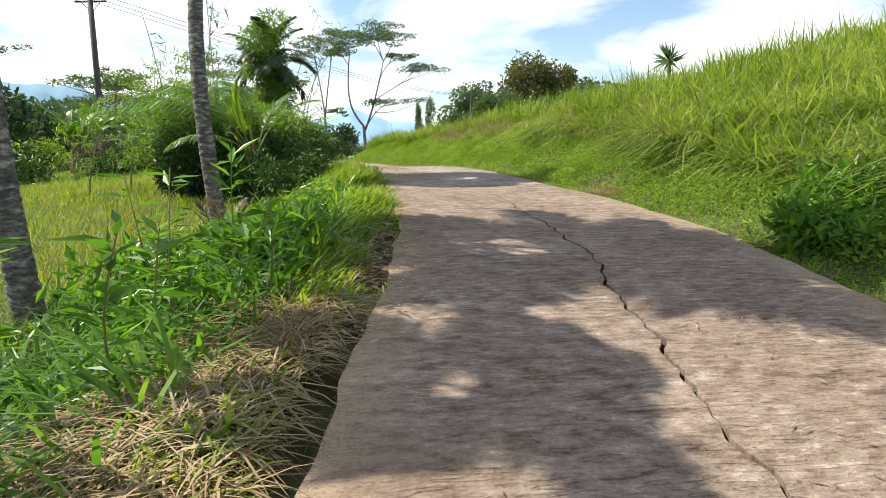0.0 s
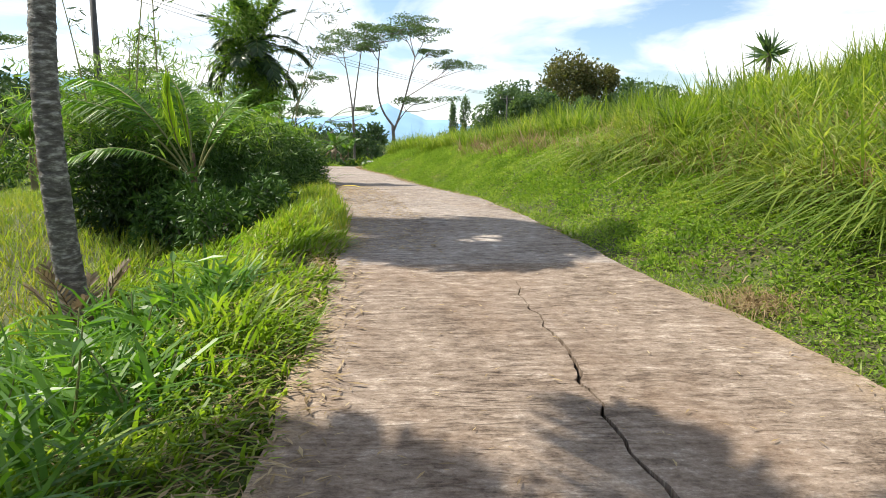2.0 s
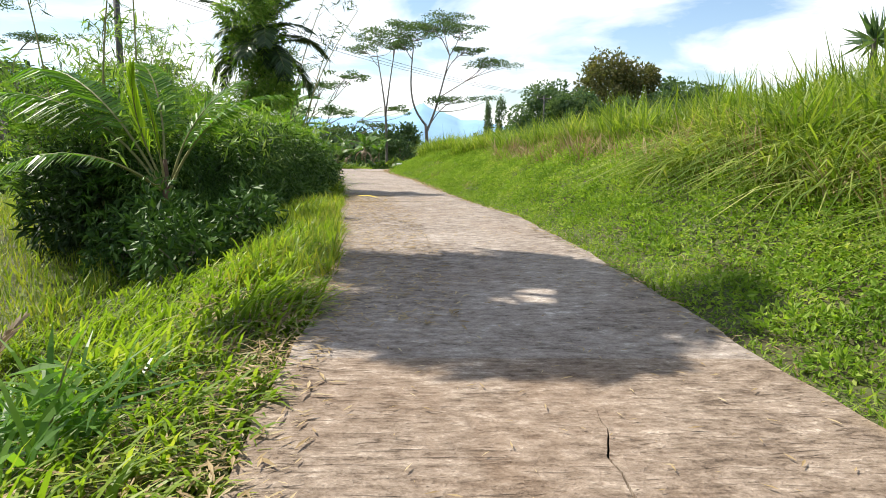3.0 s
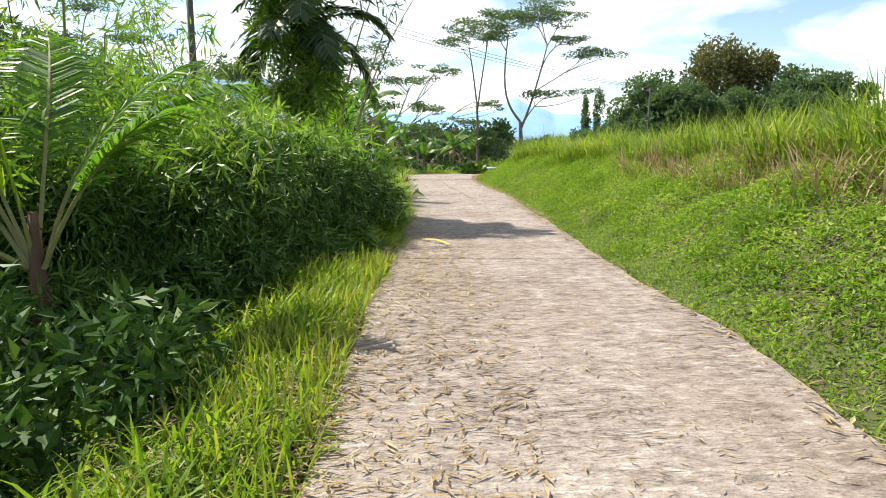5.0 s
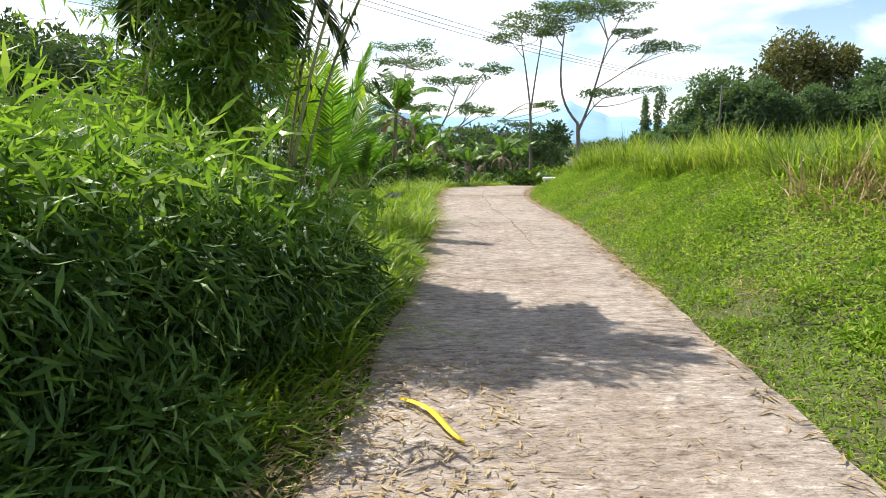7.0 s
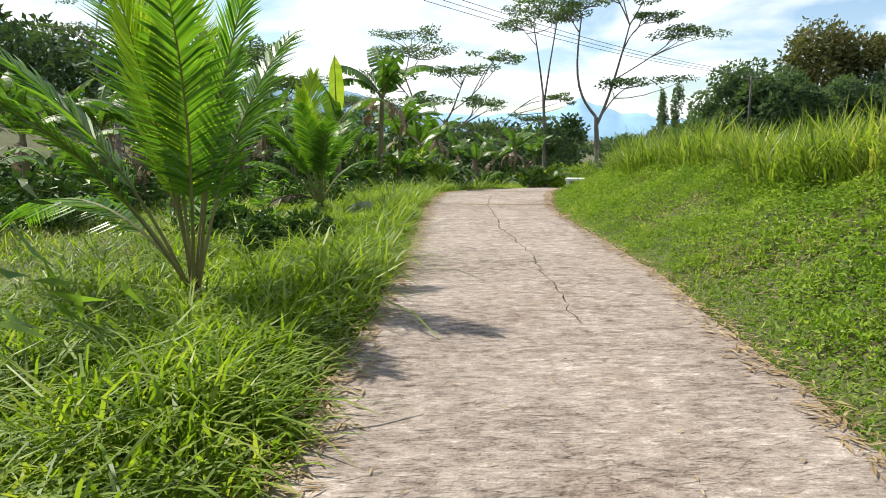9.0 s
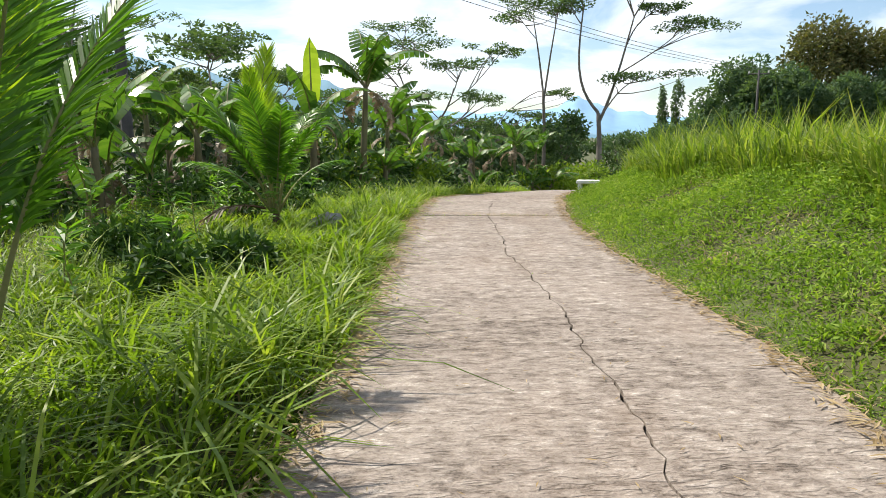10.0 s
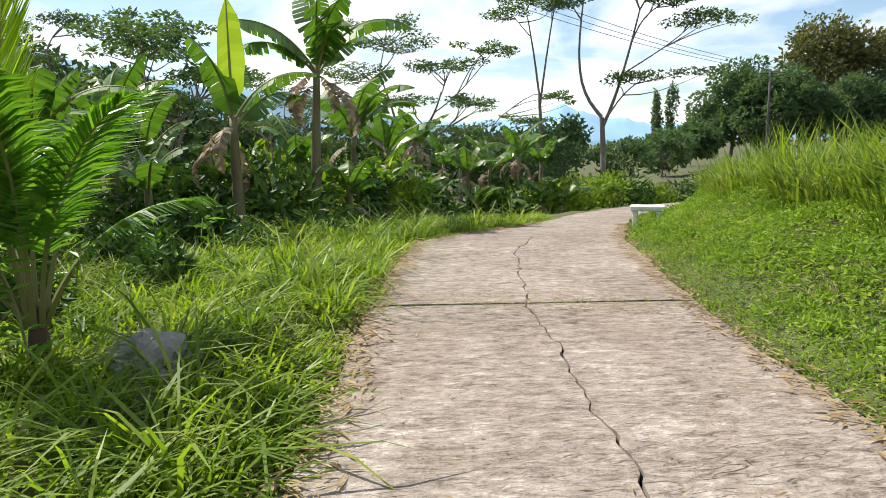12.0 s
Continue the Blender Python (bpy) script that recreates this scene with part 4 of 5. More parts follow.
# ---- the thicket beside the lane ----
def thicket():
    ob = thing("bamboo_thicket", (-4.75, 17.6, float(ground(-4.75, 17.6))), "dense dark thicket of bamboo and creepers overhanging the lane", "thicket")
    crown, tops = [], []
    lip = [(0.75, -1.8, 1.15, 0.62), (0.85, -1.0, 1.3, 0.66), (0.9, -0.2, 1.25, 0.68), (0.95, 0.6, 1.15, 0.68), (1.0, 1.4, 0.95, 0.66), (0.9, 2.2, 0.75, 0.65), (0.6, 2.9, 0.65, 0.6), (0.2, -2.5, 1.1, 0.7), (1.15, -1.7, 0.6, 0.5), (1.05, -2.4, 0.5, 0.5), (0.8, -3.0, 0.45, 0.5), (1.3, -0.8, 0.6, 0.5), (1.4, 0.1, 0.55, 0.45)]
    lumps = [(0.0, -1.1, 1.1, 1.0), (0.1, 0.2, 1.1, 1.0), (0.1, 1.4, 1.0, 1.0), (0.1, 2.4, 0.7, 0.9), (-0.8, -2.3, 1.0, 1.1), (-1.1, -1.0, 1.35, 1.25), (-1.2, 0.4, 1.2, 1.15), (-1.1, 1.8, 0.95, 1.05), (-0.9, 3.0, 0.8, 1.0)]
    for x, y, z, r in lumps:
        crown.append(leafy(2600, (x, y, z), (r * 0.95, r * 0.95, r * 0.85), 0.14, 0.16, 0.35, 0.5))
    for x, y, z, r in lip:
        crown.append(leafy(2300, (x, y, z), (r * 1.05, r * 1.05, r * 0.75), 0.13, 0.15, 0.55, 0.4))
    for k in range(70):   # leafy sprays hanging in front of the hollow
        x, y, z, r = lip[rng.integers(len(lip))]
        a = np.array([x + rng.uniform(-0.1, 0.6) * r, y + rng.normal() * r * 0.7, z - 0.3 * r])
        m = 26
        t = rng.uniform(0, 1, m)[:, None]
        p = a + np.array([rng.normal() * 0.25, rng.normal() * 0.3 - 0.05, -rng.uniform(0.3, 0.85)]) * t + rng.normal(size=(m, 3)) * 0.05
        ln = rng.uniform(0.08, 0.18, m)
        crown.append(leaves(p, rng.normal(size=(m, 3)) + [0, 0, -0.9], ln, ln * 0.14))
    for k in range(18):
        b = np.array([rng.uniform(-1.8, 0.7), rng.uniform(-2.4, 2.0), 0])
        h = rng.uniform(1.5, 2.3) - 0.4 * max(b[0], -0.5)
        tip = b + [rng.normal() * 0.5 + 0.1, rng.normal() * 0.5, h]
        w, p = limb(b, tip, 0.014, 0.004, 0.1, 9)
        part("culm", w, M_PETIOLE, ob)
        m = 80
        u = rng.integers(4, 9, m)
        ln = rng.uniform(0.12, 0.26, m)
        tops.append(leaves(p[u] + rng.normal(size=(m, 3)) * 0.16, rng.normal(size=(m, 3)) + [0, 0, -0.5], ln, ln * 0.14))
    # top layer in the lighter leaf colour, standing for sunlight on the crown
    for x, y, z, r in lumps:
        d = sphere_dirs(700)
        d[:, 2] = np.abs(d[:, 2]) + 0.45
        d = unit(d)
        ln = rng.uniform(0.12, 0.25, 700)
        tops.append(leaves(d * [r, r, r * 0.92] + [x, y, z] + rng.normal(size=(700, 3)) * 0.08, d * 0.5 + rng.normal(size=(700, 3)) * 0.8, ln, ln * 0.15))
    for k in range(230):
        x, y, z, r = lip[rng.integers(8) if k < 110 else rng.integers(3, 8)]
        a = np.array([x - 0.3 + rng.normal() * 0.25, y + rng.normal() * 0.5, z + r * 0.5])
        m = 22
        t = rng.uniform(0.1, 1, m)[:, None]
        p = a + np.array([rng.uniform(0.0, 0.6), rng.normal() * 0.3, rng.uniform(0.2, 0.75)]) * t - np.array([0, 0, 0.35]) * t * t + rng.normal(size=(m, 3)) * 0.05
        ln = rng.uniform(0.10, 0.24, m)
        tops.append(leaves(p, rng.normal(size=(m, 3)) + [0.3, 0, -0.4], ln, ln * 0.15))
    heads = []
    for k in range(46):
        x, y, z, r = lip[rng.integers(1, 8)]
        c = np.array([x - 0.25 + rng.normal() * 0.25, y + rng.normal() * 0.5, z + r * rng.uniform(0.55, 1.0)])
        heads.append(leafy(40, c, (0.07, 0.07, 0.04), 0.018, 0.7, 0.0, 0.2))
    tagged(part("flower_head", joined(*heads), M_WHITE, ob, "clusters of tiny whitish flowers"), "clusters of tiny whitish flowers", kind="stuff")
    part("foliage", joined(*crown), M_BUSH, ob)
    part("sun_toned_foliage", joined(*tops), M_BAMTOP, ob, "bamboo leaves on top, coloured bright as sunlit")
    # core leaves: the hollow's shade is put into their dark colour
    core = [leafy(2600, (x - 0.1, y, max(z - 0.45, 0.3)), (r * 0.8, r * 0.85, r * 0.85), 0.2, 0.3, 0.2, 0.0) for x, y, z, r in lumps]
    part("inner_leaves", joined(*core), M_PALMDARK, ob, "leaves inside, coloured dark for the hollow's shade")


thicket()


def bamboo(x, y, high, lean, label="thin bamboo cane with sparse pointed leaves", twig=11, m=9, mat=None):
    ob = thing("bamboo", (x, y, float(ground(x, y))), label, "bamboo", "thin bamboo canes")
    t = np.linspace(0, 1, 12)
    p = np.stack([lean[0] * t ** 2, lean[1] * t ** 2, high * t], -1)
    twigs, lv = [], []
    for k in range(twig):
        a = p[rng.integers(3, 12)]
        e = a + np.array([rng.normal() * 0.45, rng.normal() * 0.45, rng.uniform(-0.1, 0.45)])
        w, q = limb(a, e, 0.005, 0.002, 0.1, 5)
        twigs.append(w)
        ln = rng.uniform(0.12, 0.24, m)
        lv.append(leaves(q[rng.integers(1, 5, m)] + rng.normal(size=(m, 3)) * 0.06, rng.normal(size=(m, 3)) + [0, 0, -0.7], ln, ln * 0.14))
    part("cane", tube(p, np.linspace(0.022, 0.006, 12), 6), M_PETIOLE, ob)
    tagged(part("twig", joined(*twigs), M_PETIOLE, ob), kind="stuff")
    part("foliage", joined(*lv), mat or M_BUSH, ob)


for x, y, h in ((-5.9, 19.1, 2.9), (-5.6, 20.0, 2.7), (-6.0, 18.0, 3.0), (-5.9, 17.2, 2.8), (-6.2, 16.6, 3.0)):
    bamboo(x, y, h, (rng.normal() * 0.3 + 0.2, rng.normal() * 0.4), "leafy bamboo cane rising from the thicket", 24, 18, M_BAMTOP)
for b in ((-5.4, 16.2, 5.2, (-0.3, 0.6)), (-5.3, 15.0, 4.4, (0.3, 0.2)), (-5.0, 21.5, 5.0, (1.1, 0.5)), (-4.6, 21.0, 4.2, (1.3, 0.8)), (-5.8, 22.5, 4.6, (0.9, 1.0)), (-6.2, 15.5, 4.2, (-0.6, 0.2)), (-4.2, 20.2, 3.6, (0.6, 0.8))):
    bamboo(*b)
for k in range(9):
    bamboo(-6.4 - rng.uniform(0, 2.0), 15.4 + 0.65 * k, rng.uniform(1.9, 2.5) + 0.16 * k, (rng.normal() * 0.5, rng.normal() * 0.5), "leafy bamboo cane behind the thicket", 30, 22, M_BAMTOP)

# weeds and shrubs on the near side
for k in range(26):
    y = rng.uniform(27, 35)
    weed(float(road_left(y)) - rng.uniform(1.8, 5.0), y, rng.uniform(0.45, 0.95))
for k in range(100):
    y = rng.uniform(1.2, 9.0)
    weed(float(road_left(y)) - rng.uniform(0.7, 3.2), y, rng.uniform(0.5, 1.2) * (1.0 if y < 4.5 else 0.5))
for x, y, r in ((-2.1, 4.6, (0.7, 0.8, 0.6)), (-1.5, 5.6, (0.5, 0.6, 0.4)), (-2.9, 3.4, (0.5, 0.5, 0.5)), (-3.2, 13.0, (0.6, 0.6, 0.7)), (-2.7, 13.6, (0.5, 0.6, 0.6)), (-3.8, 13.8, (0.55, 0.5, 0.95)), (-4.3, 13.9, (0.5, 0.5, 0.8)), (-9.0, 28.6, (0.35, 0.35, 0.5)), (-9.4, 29.6, (0.35, 0.35, 0.45)), (-7.4, 27.6, (0.4, 0.4, 0.45)), (-7.2, 28.4, (0.4, 0.4, 0.4)), (2.9, 5.0, (0.5, 0.5, 0.3)), (3.6, 5.6, (0.6, 0.6, 0.4))):
    shrub(x, y, r, "leafy green shrub beside the lane", n=900, leaf=0.12, mat=M_PALM if y < 9 else M_BUSH)
yuc = thing("yucca", (6.4, 18.9, float(ground(6.4, 18.9))), "spiky dark rosette plant above the tall grass", "plant")
part("stem", tube(np.array([[0, 0, -0.1], [0, 0.02, 0.6], [0, 0, 1.15]]), [0.07, 0.06, 0.05], 8), M_TRUNK, yuc)
n = 60
az, el = rng.uniform(0, 6.28, n), rng.uniform(-0.5, 1.4, n)
al = np.stack([np.cos(az) * np.cos(el), np.sin(az) * np.cos(el), np.sin(el)], -1)
part("foliage", leaves(np.tile([[0, 0, 1.1]], (n, 1)), al, rng.uniform(0.4, 0.65, n), 0.07), M_TREE, yuc)

# ---- bananas and undergrowth ----
banana_plant(-11.3, 39.4, 3.2, 9, "tall banana plant with torn arching green leaves", 6, 1.05, (0.15, 0.1))
banana_plant(-11.9, 37.9, 2.0, 4, "banana plant with one upright unrolled pale leaf", 5, 1.0, (0.0, 0.0), 2.0)
banana_plant(-11.7, 42.1, 2.2, 7, size=1.0)
banana_plant(-12.6, 46.1, 2.4, 8, size=1.1)
for x, y, h, d, lab in ((-13.5, 51.1, 3.4, 8, "banana plant hung with withered brown leaves"), (-12.0, 52.6, 2.4, 2, ""), (-11.7, 54.8, 2.6, 2, ""), (-10.2, 53.1, 2.9, 5, "banana plant with a yellowed stem and dry leaves"),
                        (-9.6, 55.2, 2.5, 2, ""), (-13.8, 55.2, 2.8, 2, ""), (-15.7, 36.4, 2.2, 2, ""), (-18.6, 37.7, 2.3, 3, ""), (-18.0, 39.7, 2.2, 2, ""), (-15.8, 40.2, 1.8, 2, ""),
                        (-18.0, 35.3, 2.2, 3, ""), (-19.2, 42.6, 2.4, 2, ""), (-13.2, 23.9, 1.6, 2, ""), (-14.9, 27.7, 1.9, 2, ""), (-14.6, 33.2, 1.8, 2, ""), (-13.4, 35.4, 1.7, 2, ""), (-16.4, 31.6, 2.0, 2, ""), (-13.0, 32.2, 1.3, 3, ""), (-17.4, 33.4, 2.1, 2, ""), (-14.2, 37.6, 1.9, 2, ""), (-21.0, 38.5, 2.6, 2, "")):
    banana_plant(x, y, h, 8, lab or "banana plant with broad torn green leaves", d, 0.88)
for x, y, h, d in ((-11.0, 40.3, 0.9, 2), (-12.2, 40.4, 1.3, 3), (-11.6, 43.6, 0.8, 2), (-12.0, 44.8, 1.2, 3), (-12.0, 47.6, 1.0, 3), (-12.2, 49.3, 1.3, 4), (-11.2, 50.9, 0.9, 2), (-10.4, 51.6, 0.8, 3), (-9.2, 52.4, 0.9, 2),
                   (-12.6, 36.6, 0.9, 2), (-13.4, 33.9, 0.8, 3), (-14.0, 30.4, 0.9, 2), (-15.2, 34.6, 1.1, 3), (-8.4, 53.0, 0.8, 2), (-16.2, 38.2, 1.2, 3)):
    banana_plant(x, y, h, 6, "young banana sucker with broad leaves in the undergrowth", d, 0.7)
for x, y, s in ((-12.4, 29.2, 1.1), (-13.6, 31.2, 1.2), (-12.2, 33.4, 1.0), (-13.4, 36.6, 1.2), (-15.6, 33.0, 1.4), (-11.6, 36.2, 0.8), (-14.6, 28.6, 1.2), (-16.6, 35.6, 1.4), (-13.0, 26.6, 1.0)):
    shrub(x, y, (s, s, 0.8 * s), leaf=0.2, n=900)
banana_plant(-11.5, 30.6, 0.5, 3, "stunted banana plant with brown hanging leaves", 4, 0.6)
for x, y in ((-12.3, 39.4), (-12.4, 40.6), (-12.3, 42.3), (-12.2, 44.1), (-12.5, 47.2), (-12.4, 50.4), (-11.6, 51.7), (-10.5, 52.5), (-9.3, 53.2), (-8.4, 54.3), (-7.5, 56.4), (-6.5, 58.5), (-13.6, 39.1),
             (-14.5, 39.0), (-14.4, 45.2), (-16.0, 45.4), (-17.1, 44.7), (-5.5, 60.5), (-9.5, 61.3), (-12.5, 61.8), (-15.2, 50.0), (-17.5, 52.0), (-20.0, 47.0), (-22.5, 44.0), (-24.0, 40.0), (-22.0, 35.5),
             (-20.5, 31.5), (-17.5, 27.0), (-16.0, 22.5), (-14.6, 18.5), (-17.5, 19.0), (-19.0, 23.5), (-13.0, 45.5), (-11.0, 56.5), (-24.5, 50.0), (-3.0, 63.0), (0.0, 66.0)):
    s = rng.uniform(1.0, 1.55)
    shrub(x, y, (1.25 * s, 1.25 * s, 1.15 * s), leaf=0.28, n=1000, mat=M_BUSH if rng.random() < 0.6 else M_VERGE)
for x, y, s in ((-9.6, 37.2, 0.45), (-10.4, 36.0, 0.5), (-10.0, 32.2, 0.4), (-9.8, 33.6, 0.4), (-9.4, 28.8, 0.4), (-11.2, 34.5, 0.5)):
    shrub(x, y, (s, s, s * 0.9), leaf=0.13, n=420)

# ---- trees farther off ----
umbrella_tree(-9.0, 77.7, 6.6, [(6.2, 1.0, 13.0, 2.6), (3.3, -1.5, 9.2, 2.3), (-1.4, 1.0, 16.2, 2.6), (0.6, -1.0, 16.6, 3.0), (3.4, 2.0, 16.8, 2.6), (-2.4, 0.0, 15.0, 2.0), (4.6, 0.5, 14.4, 1.6), (1.5, 1.5, 18.0, 2.4)],
              "tall slender tree with flat feathery crown pads", 0.3)
umbrella_tree(-14.0, 80.5, 9.0, [(1.4, 0, 16.0, 2.4), (-0.6, 1, 17.0, 2.4), (2.2, -1, 17.6, 2.2), (-2.4, 1, 15.4, 2.0)], "leaning thin tree with a small feathery crown", 0.2)
umbrella_tree(-23.7, 75.5, 5.0, [(0, 0, 12.6, 2.8), (3.2, 1, 10.8, 2.4), (-3.0, 0, 10.6, 2.6), (5.6, 0, 8.2, 2.0), (1.5, -1, 8.4, 2.0), (-5.0, 1, 8.2, 2.2), (7.4, 0, 11.8, 1.6), (-1.2, 1, 14.2, 2.2)],
              "spreading tree with layered feathery leaves", 0.26)
umbrella_tree(-20.8, 81.8, 4.0, [(0, 0, 6.6, 2.4), (3.0, 1, 5.6, 2.2), (-2.6, 0, 6.0, 2.2), (5.5, 0, 7.2, 1.6), (8.0, 1, 9.0, 1.2)], "low spreading tree with feathery leaves", 0.22)
umbrella_tree(-32.7, 79.1, 4.0, [(0, 0, 9.0, 2.8), (3.6, 1, 7.4, 2.4), (-3.2, 0, 7.6, 2.6), (1.5, -1, 5.6, 2.2)], "spreading tree with layered feathery leaves", 0.26)
umbrella_tree(-40.4, 83.9, 4.0, [(0, 0, 10.6, 3.0), (4.0, 1, 8.8, 2.6), (-3.6, 0, 9.0, 2.6), (2.0, -1, 7.0, 2.2)], "spreading tree with layered feathery leaves", 0.28)
umbrella_tree(-47.7, 65.2, 4.0, [(0, 0, 14.6, 2.6), (3.0, 1, 11.8, 2.4), (-3.0, 0, 12.0, 2.4), (1.5, -1, 9.0, 2.0), (-1.0, 1, 16.0, 1.8)], "spreading tree with thin feathery leaves", 0.25, z=-1.0)
umbrella_tree(-23.6, 49.7, 3.0, [(0, 0, 7.4, 2.0), (2.2, 1, 6.2, 1.8), (-2.2, 0, 6.0, 1.8), (1.0, -1, 5.0, 1.6), (-0.6, 1, 8.2, 1.5)], "small tree with thin feathery leaves", 0.18)
umbrella_tree(-28.0, 55.0, 3.0, [(0, 0, 8.4, 2.0), (2.2, 1, 7.2, 1.8), (-2.2, 0, 7.0, 1.8), (1.0, -1, 6.0, 1.6)], "small tree with thin feathery leaves", 0.18)

GROVE = "dark broadleaf trees on the skyline"
for x, y, h, r, mat, lab in ((6.1, 143.9, 14.5, (6.5, 6, 5.2), M_TREE, "dense dark green tree in a grove"), (19.1, 150.2, 20.5, (6.5, 6, 6.5), M_TREEDRY, "tall tree with rusty green leaves in a grove"),
                             (27.0, 153.5, 20.0, (5.5, 5, 5.5), M_TREEDRY, "open-crowned brownish tree in a grove"), (32.5, 148.0, 15.5, (6.0, 5, 4.2), M_TREE, "round dark green tree at the edge of a grove"),
                             (0.4, 134.2, 4.6, (3.4, 4, 2.4), M_TREE, "low dark green tree in a grove"), (12.0, 138.3, 12.0, (6.0, 5, 5.0), M_TREE, "dense dark green tree in a grove"),
                             (22.0, 140.0, 11.0, (6.5, 5, 5.0), M_TREE, "dense dark green tree in a grove"), (-3.6, 127.0, 3.0, (3.0, 4, 1.8), M_TREE, "low dark green tree in a grove"),
                             (40.0, 146.0, 14.0, (6.5, 6, 5.0), M_TREE, "dense dark green tree in a grove"), (31.0, 138.0, 10.0, (6.0, 5, 4.5), M_TREE, "low dark green tree in a grove")):
    round_tree(x, y, h + 1.0, (r[0] * 1.05, r[1], (h + 1) * 0.5), lab, mat, 0.75, 46, n=190, z=-1.5, group=GROVE)
for x, y, h in ((-5.2, 160.0, 12.0), (-2.6, 163.0, 13.0)):
    round_tree(x, y, h, (1.1, 1.1, 6.5), "slender dark column-shaped tree", M_TREE, 0.55, 22, "slender_tree", -1.0, 70)
round_tree(-12.3, 81.6, 5.6, (2.8, 2.6, 2.6), "round dark bushy tree behind the banana plants", M_TREE, 0.4, 20, z=-2.2)
round_tree(-8.7, 94.1, 4.6, (3.4, 3, 2.2), "low bushy tree in the valley", M_TREE, 0.45, 18, z=-2.6)
round_tree(-4.5, 104.0, 5.4, (4.0, 3, 2.5), "low bushy tree in the valley", M_TREE, 0.5, 18, z=-2.6)
round_tree(-15.5, 92.0, 5.0, (3.6, 3, 2.4), "low bushy tree in the valley", M_TREE, 0.5, 18, z=-2.6)


def far_woods():
    """Wooded slope beyond the field: uncounted crowns in one mesh."""
    some = []
    for k in range(700):
        b = radians(rng.uniform(9, 78))
        d = rng.uniform(75, 190)
        x, y = -2.5 - d * math.sin(b), 22 + d * math.cos(b)
        z = float(ground(x, y))
        h, r = rng.uniform(4, 8.5), rng.uniform(2.2, 4.2)
        some.append(leafy(110, (x, y, z + h - r * 0.7), (r, r, r * 0.8), 1.0, 0.55, 0.1, 0.6))
    stuff("far_woods", joined(*some), M_FAR, "green woods covering the far slope, haze put in their colour", "woods")


far_woods()


def mountain(name, dist, bearings, heights, mat, label, seed, rough):
    """A ridge with foothills, seen far off."""
    b = np.arange(-40, 95, 0.4)
    top = np.interp(b, bearings, heights)
    top = top + np.array([noise.noise(Vector((v * 0.55, seed, 0))) * rough + noise.noise(Vector((v * 1.9, seed, 5))) * rough * 0.4 for v in b])
    rows = []
    for i, f in enumerate((0.0, 0.3, 0.55, 0.8, 1.0, 0.4)):
        d = dist * (0.82 + 0.18 * i / 4)
        wob = np.array([noise.noise(Vector((v * 0.8, seed, i * 2.0))) for v in b])
        z = d * np.tan(np.radians(top)) * (f + (0.1 * wob if 0 < i < 4 else 0)) - (30 if i == 0 else 0)
        rows.append(np.stack([-d * np.sin(np.radians(b)), d * np.cos(np.radians(b)), z], -1))
    v = np.array(rows)
    m, n = v.shape[:2]
    i, j = np.meshgrid(np.arange(m - 1), np.arange(n - 1), indexing="ij")
    q = np.stack([i * n + j, (i + 1) * n + j, (i + 1) * n + j + 1, i * n + j + 1], -1).reshape(-1, 4)
    tagged(new(name, mesh_quads(name, v.reshape(-1, 3), q, mat, True)), label, "mountains", kind="structure")


mountain("backdrop_mountains", 2300, [-40, -10, 0, 4, 6.4, 7.7, 9.2, 12, 16, 22, 30, 95], [0.8, 1.0, 1.3, 1.9, 2.6, 3.15, 2.3, 2.0, 1.9, 2.2, 2.5, 3], M_MOUNT, "mountain ridge on the horizon, haze put in its blue colour", 2.0, 0.35)
mountain("backdrop_hills", 900, [-40, 12, 18, 24, 29, 36, 45, 52, 60, 80, 95], [0.1, 0.2, 1.2, 3.2, 4.6, 4.8, 6.6, 8.6, 8.2, 6, 5], M_MOUNT2, "wooded mountain side, haze put in its blue-green colour", 6.0, 0.5)

# ---- poles and wires ----
def utility_pole(x, y, z, high, label, r=0.14):
    ob = thing("utility_pole", (x, y, z), label, "utility pole", "utility poles")
    part("post", tube(np.array([[0, 0, -0.3], [0, 0, high * 0.5], [0, 0, high]]), [r, r * 0.85, r * 0.7], 12), M_POLE, ob, smooth=True)
    arm = part("crossarm", tube(np.array([[-0.95, 0.05, high - 0.35], [0, 0.05, high - 0.35], [0.95, 0.05, high - 0.35]]), [0.06] * 3, 4), M_POLE, ob)
    for k in (-0.85, 0.0, 0.85):
        part("insulator", tube(np.array([[k, 0.05, high - 0.3], [k, 0.05, high - 0.2], [k, 0.05, high - 0.12], [k, 0.05, high - 0.02]]), [0.03, 0.07, 0.05, 0.06], 8), M_WHITE, arm)
    part("brace", tube(np.array([[-0.6, 0.06, high - 0.36], [0, 0.12, high - 0.95]]), [0.02, 0.02], 4), M_POLE, ob)
    part("brace", tube(np.array([[0.6, 0.06, high - 0.36], [0, 0.12, high - 0.95]]), [0.02, 0.02], 4), M_POLE, ob)
    return ob


utility_pole(-20.8, 41.0, float(ground(-20.8, 41.0)), 10.6, "dark utility pole with a crossarm and insulators", 0.21)
utility_pole(4.2, 94.1, -1.5, 9.0, "thin far utility pole at the edge of the grove", 0.13)
for k in (-0.85, 0.0, 0.85):
    a, b = np.array([-20.8 + k, 41.0, float(ground(-20.8, 41.0)) + 10.55]), np.array([4.2 + k, 94.1, 7.45])
    t = np.linspace(0, 1, 24)[:, None]
    tagged(new("power_line", mesh_quads("power_line", *tube(a + (b - a) * t - np.array([0, 0, 0.9]) * np.sin(t * np.pi), 0.016, 4), M_WIRE)), "thin dark overhead wire strung between poles", "wire", "overhead wires")
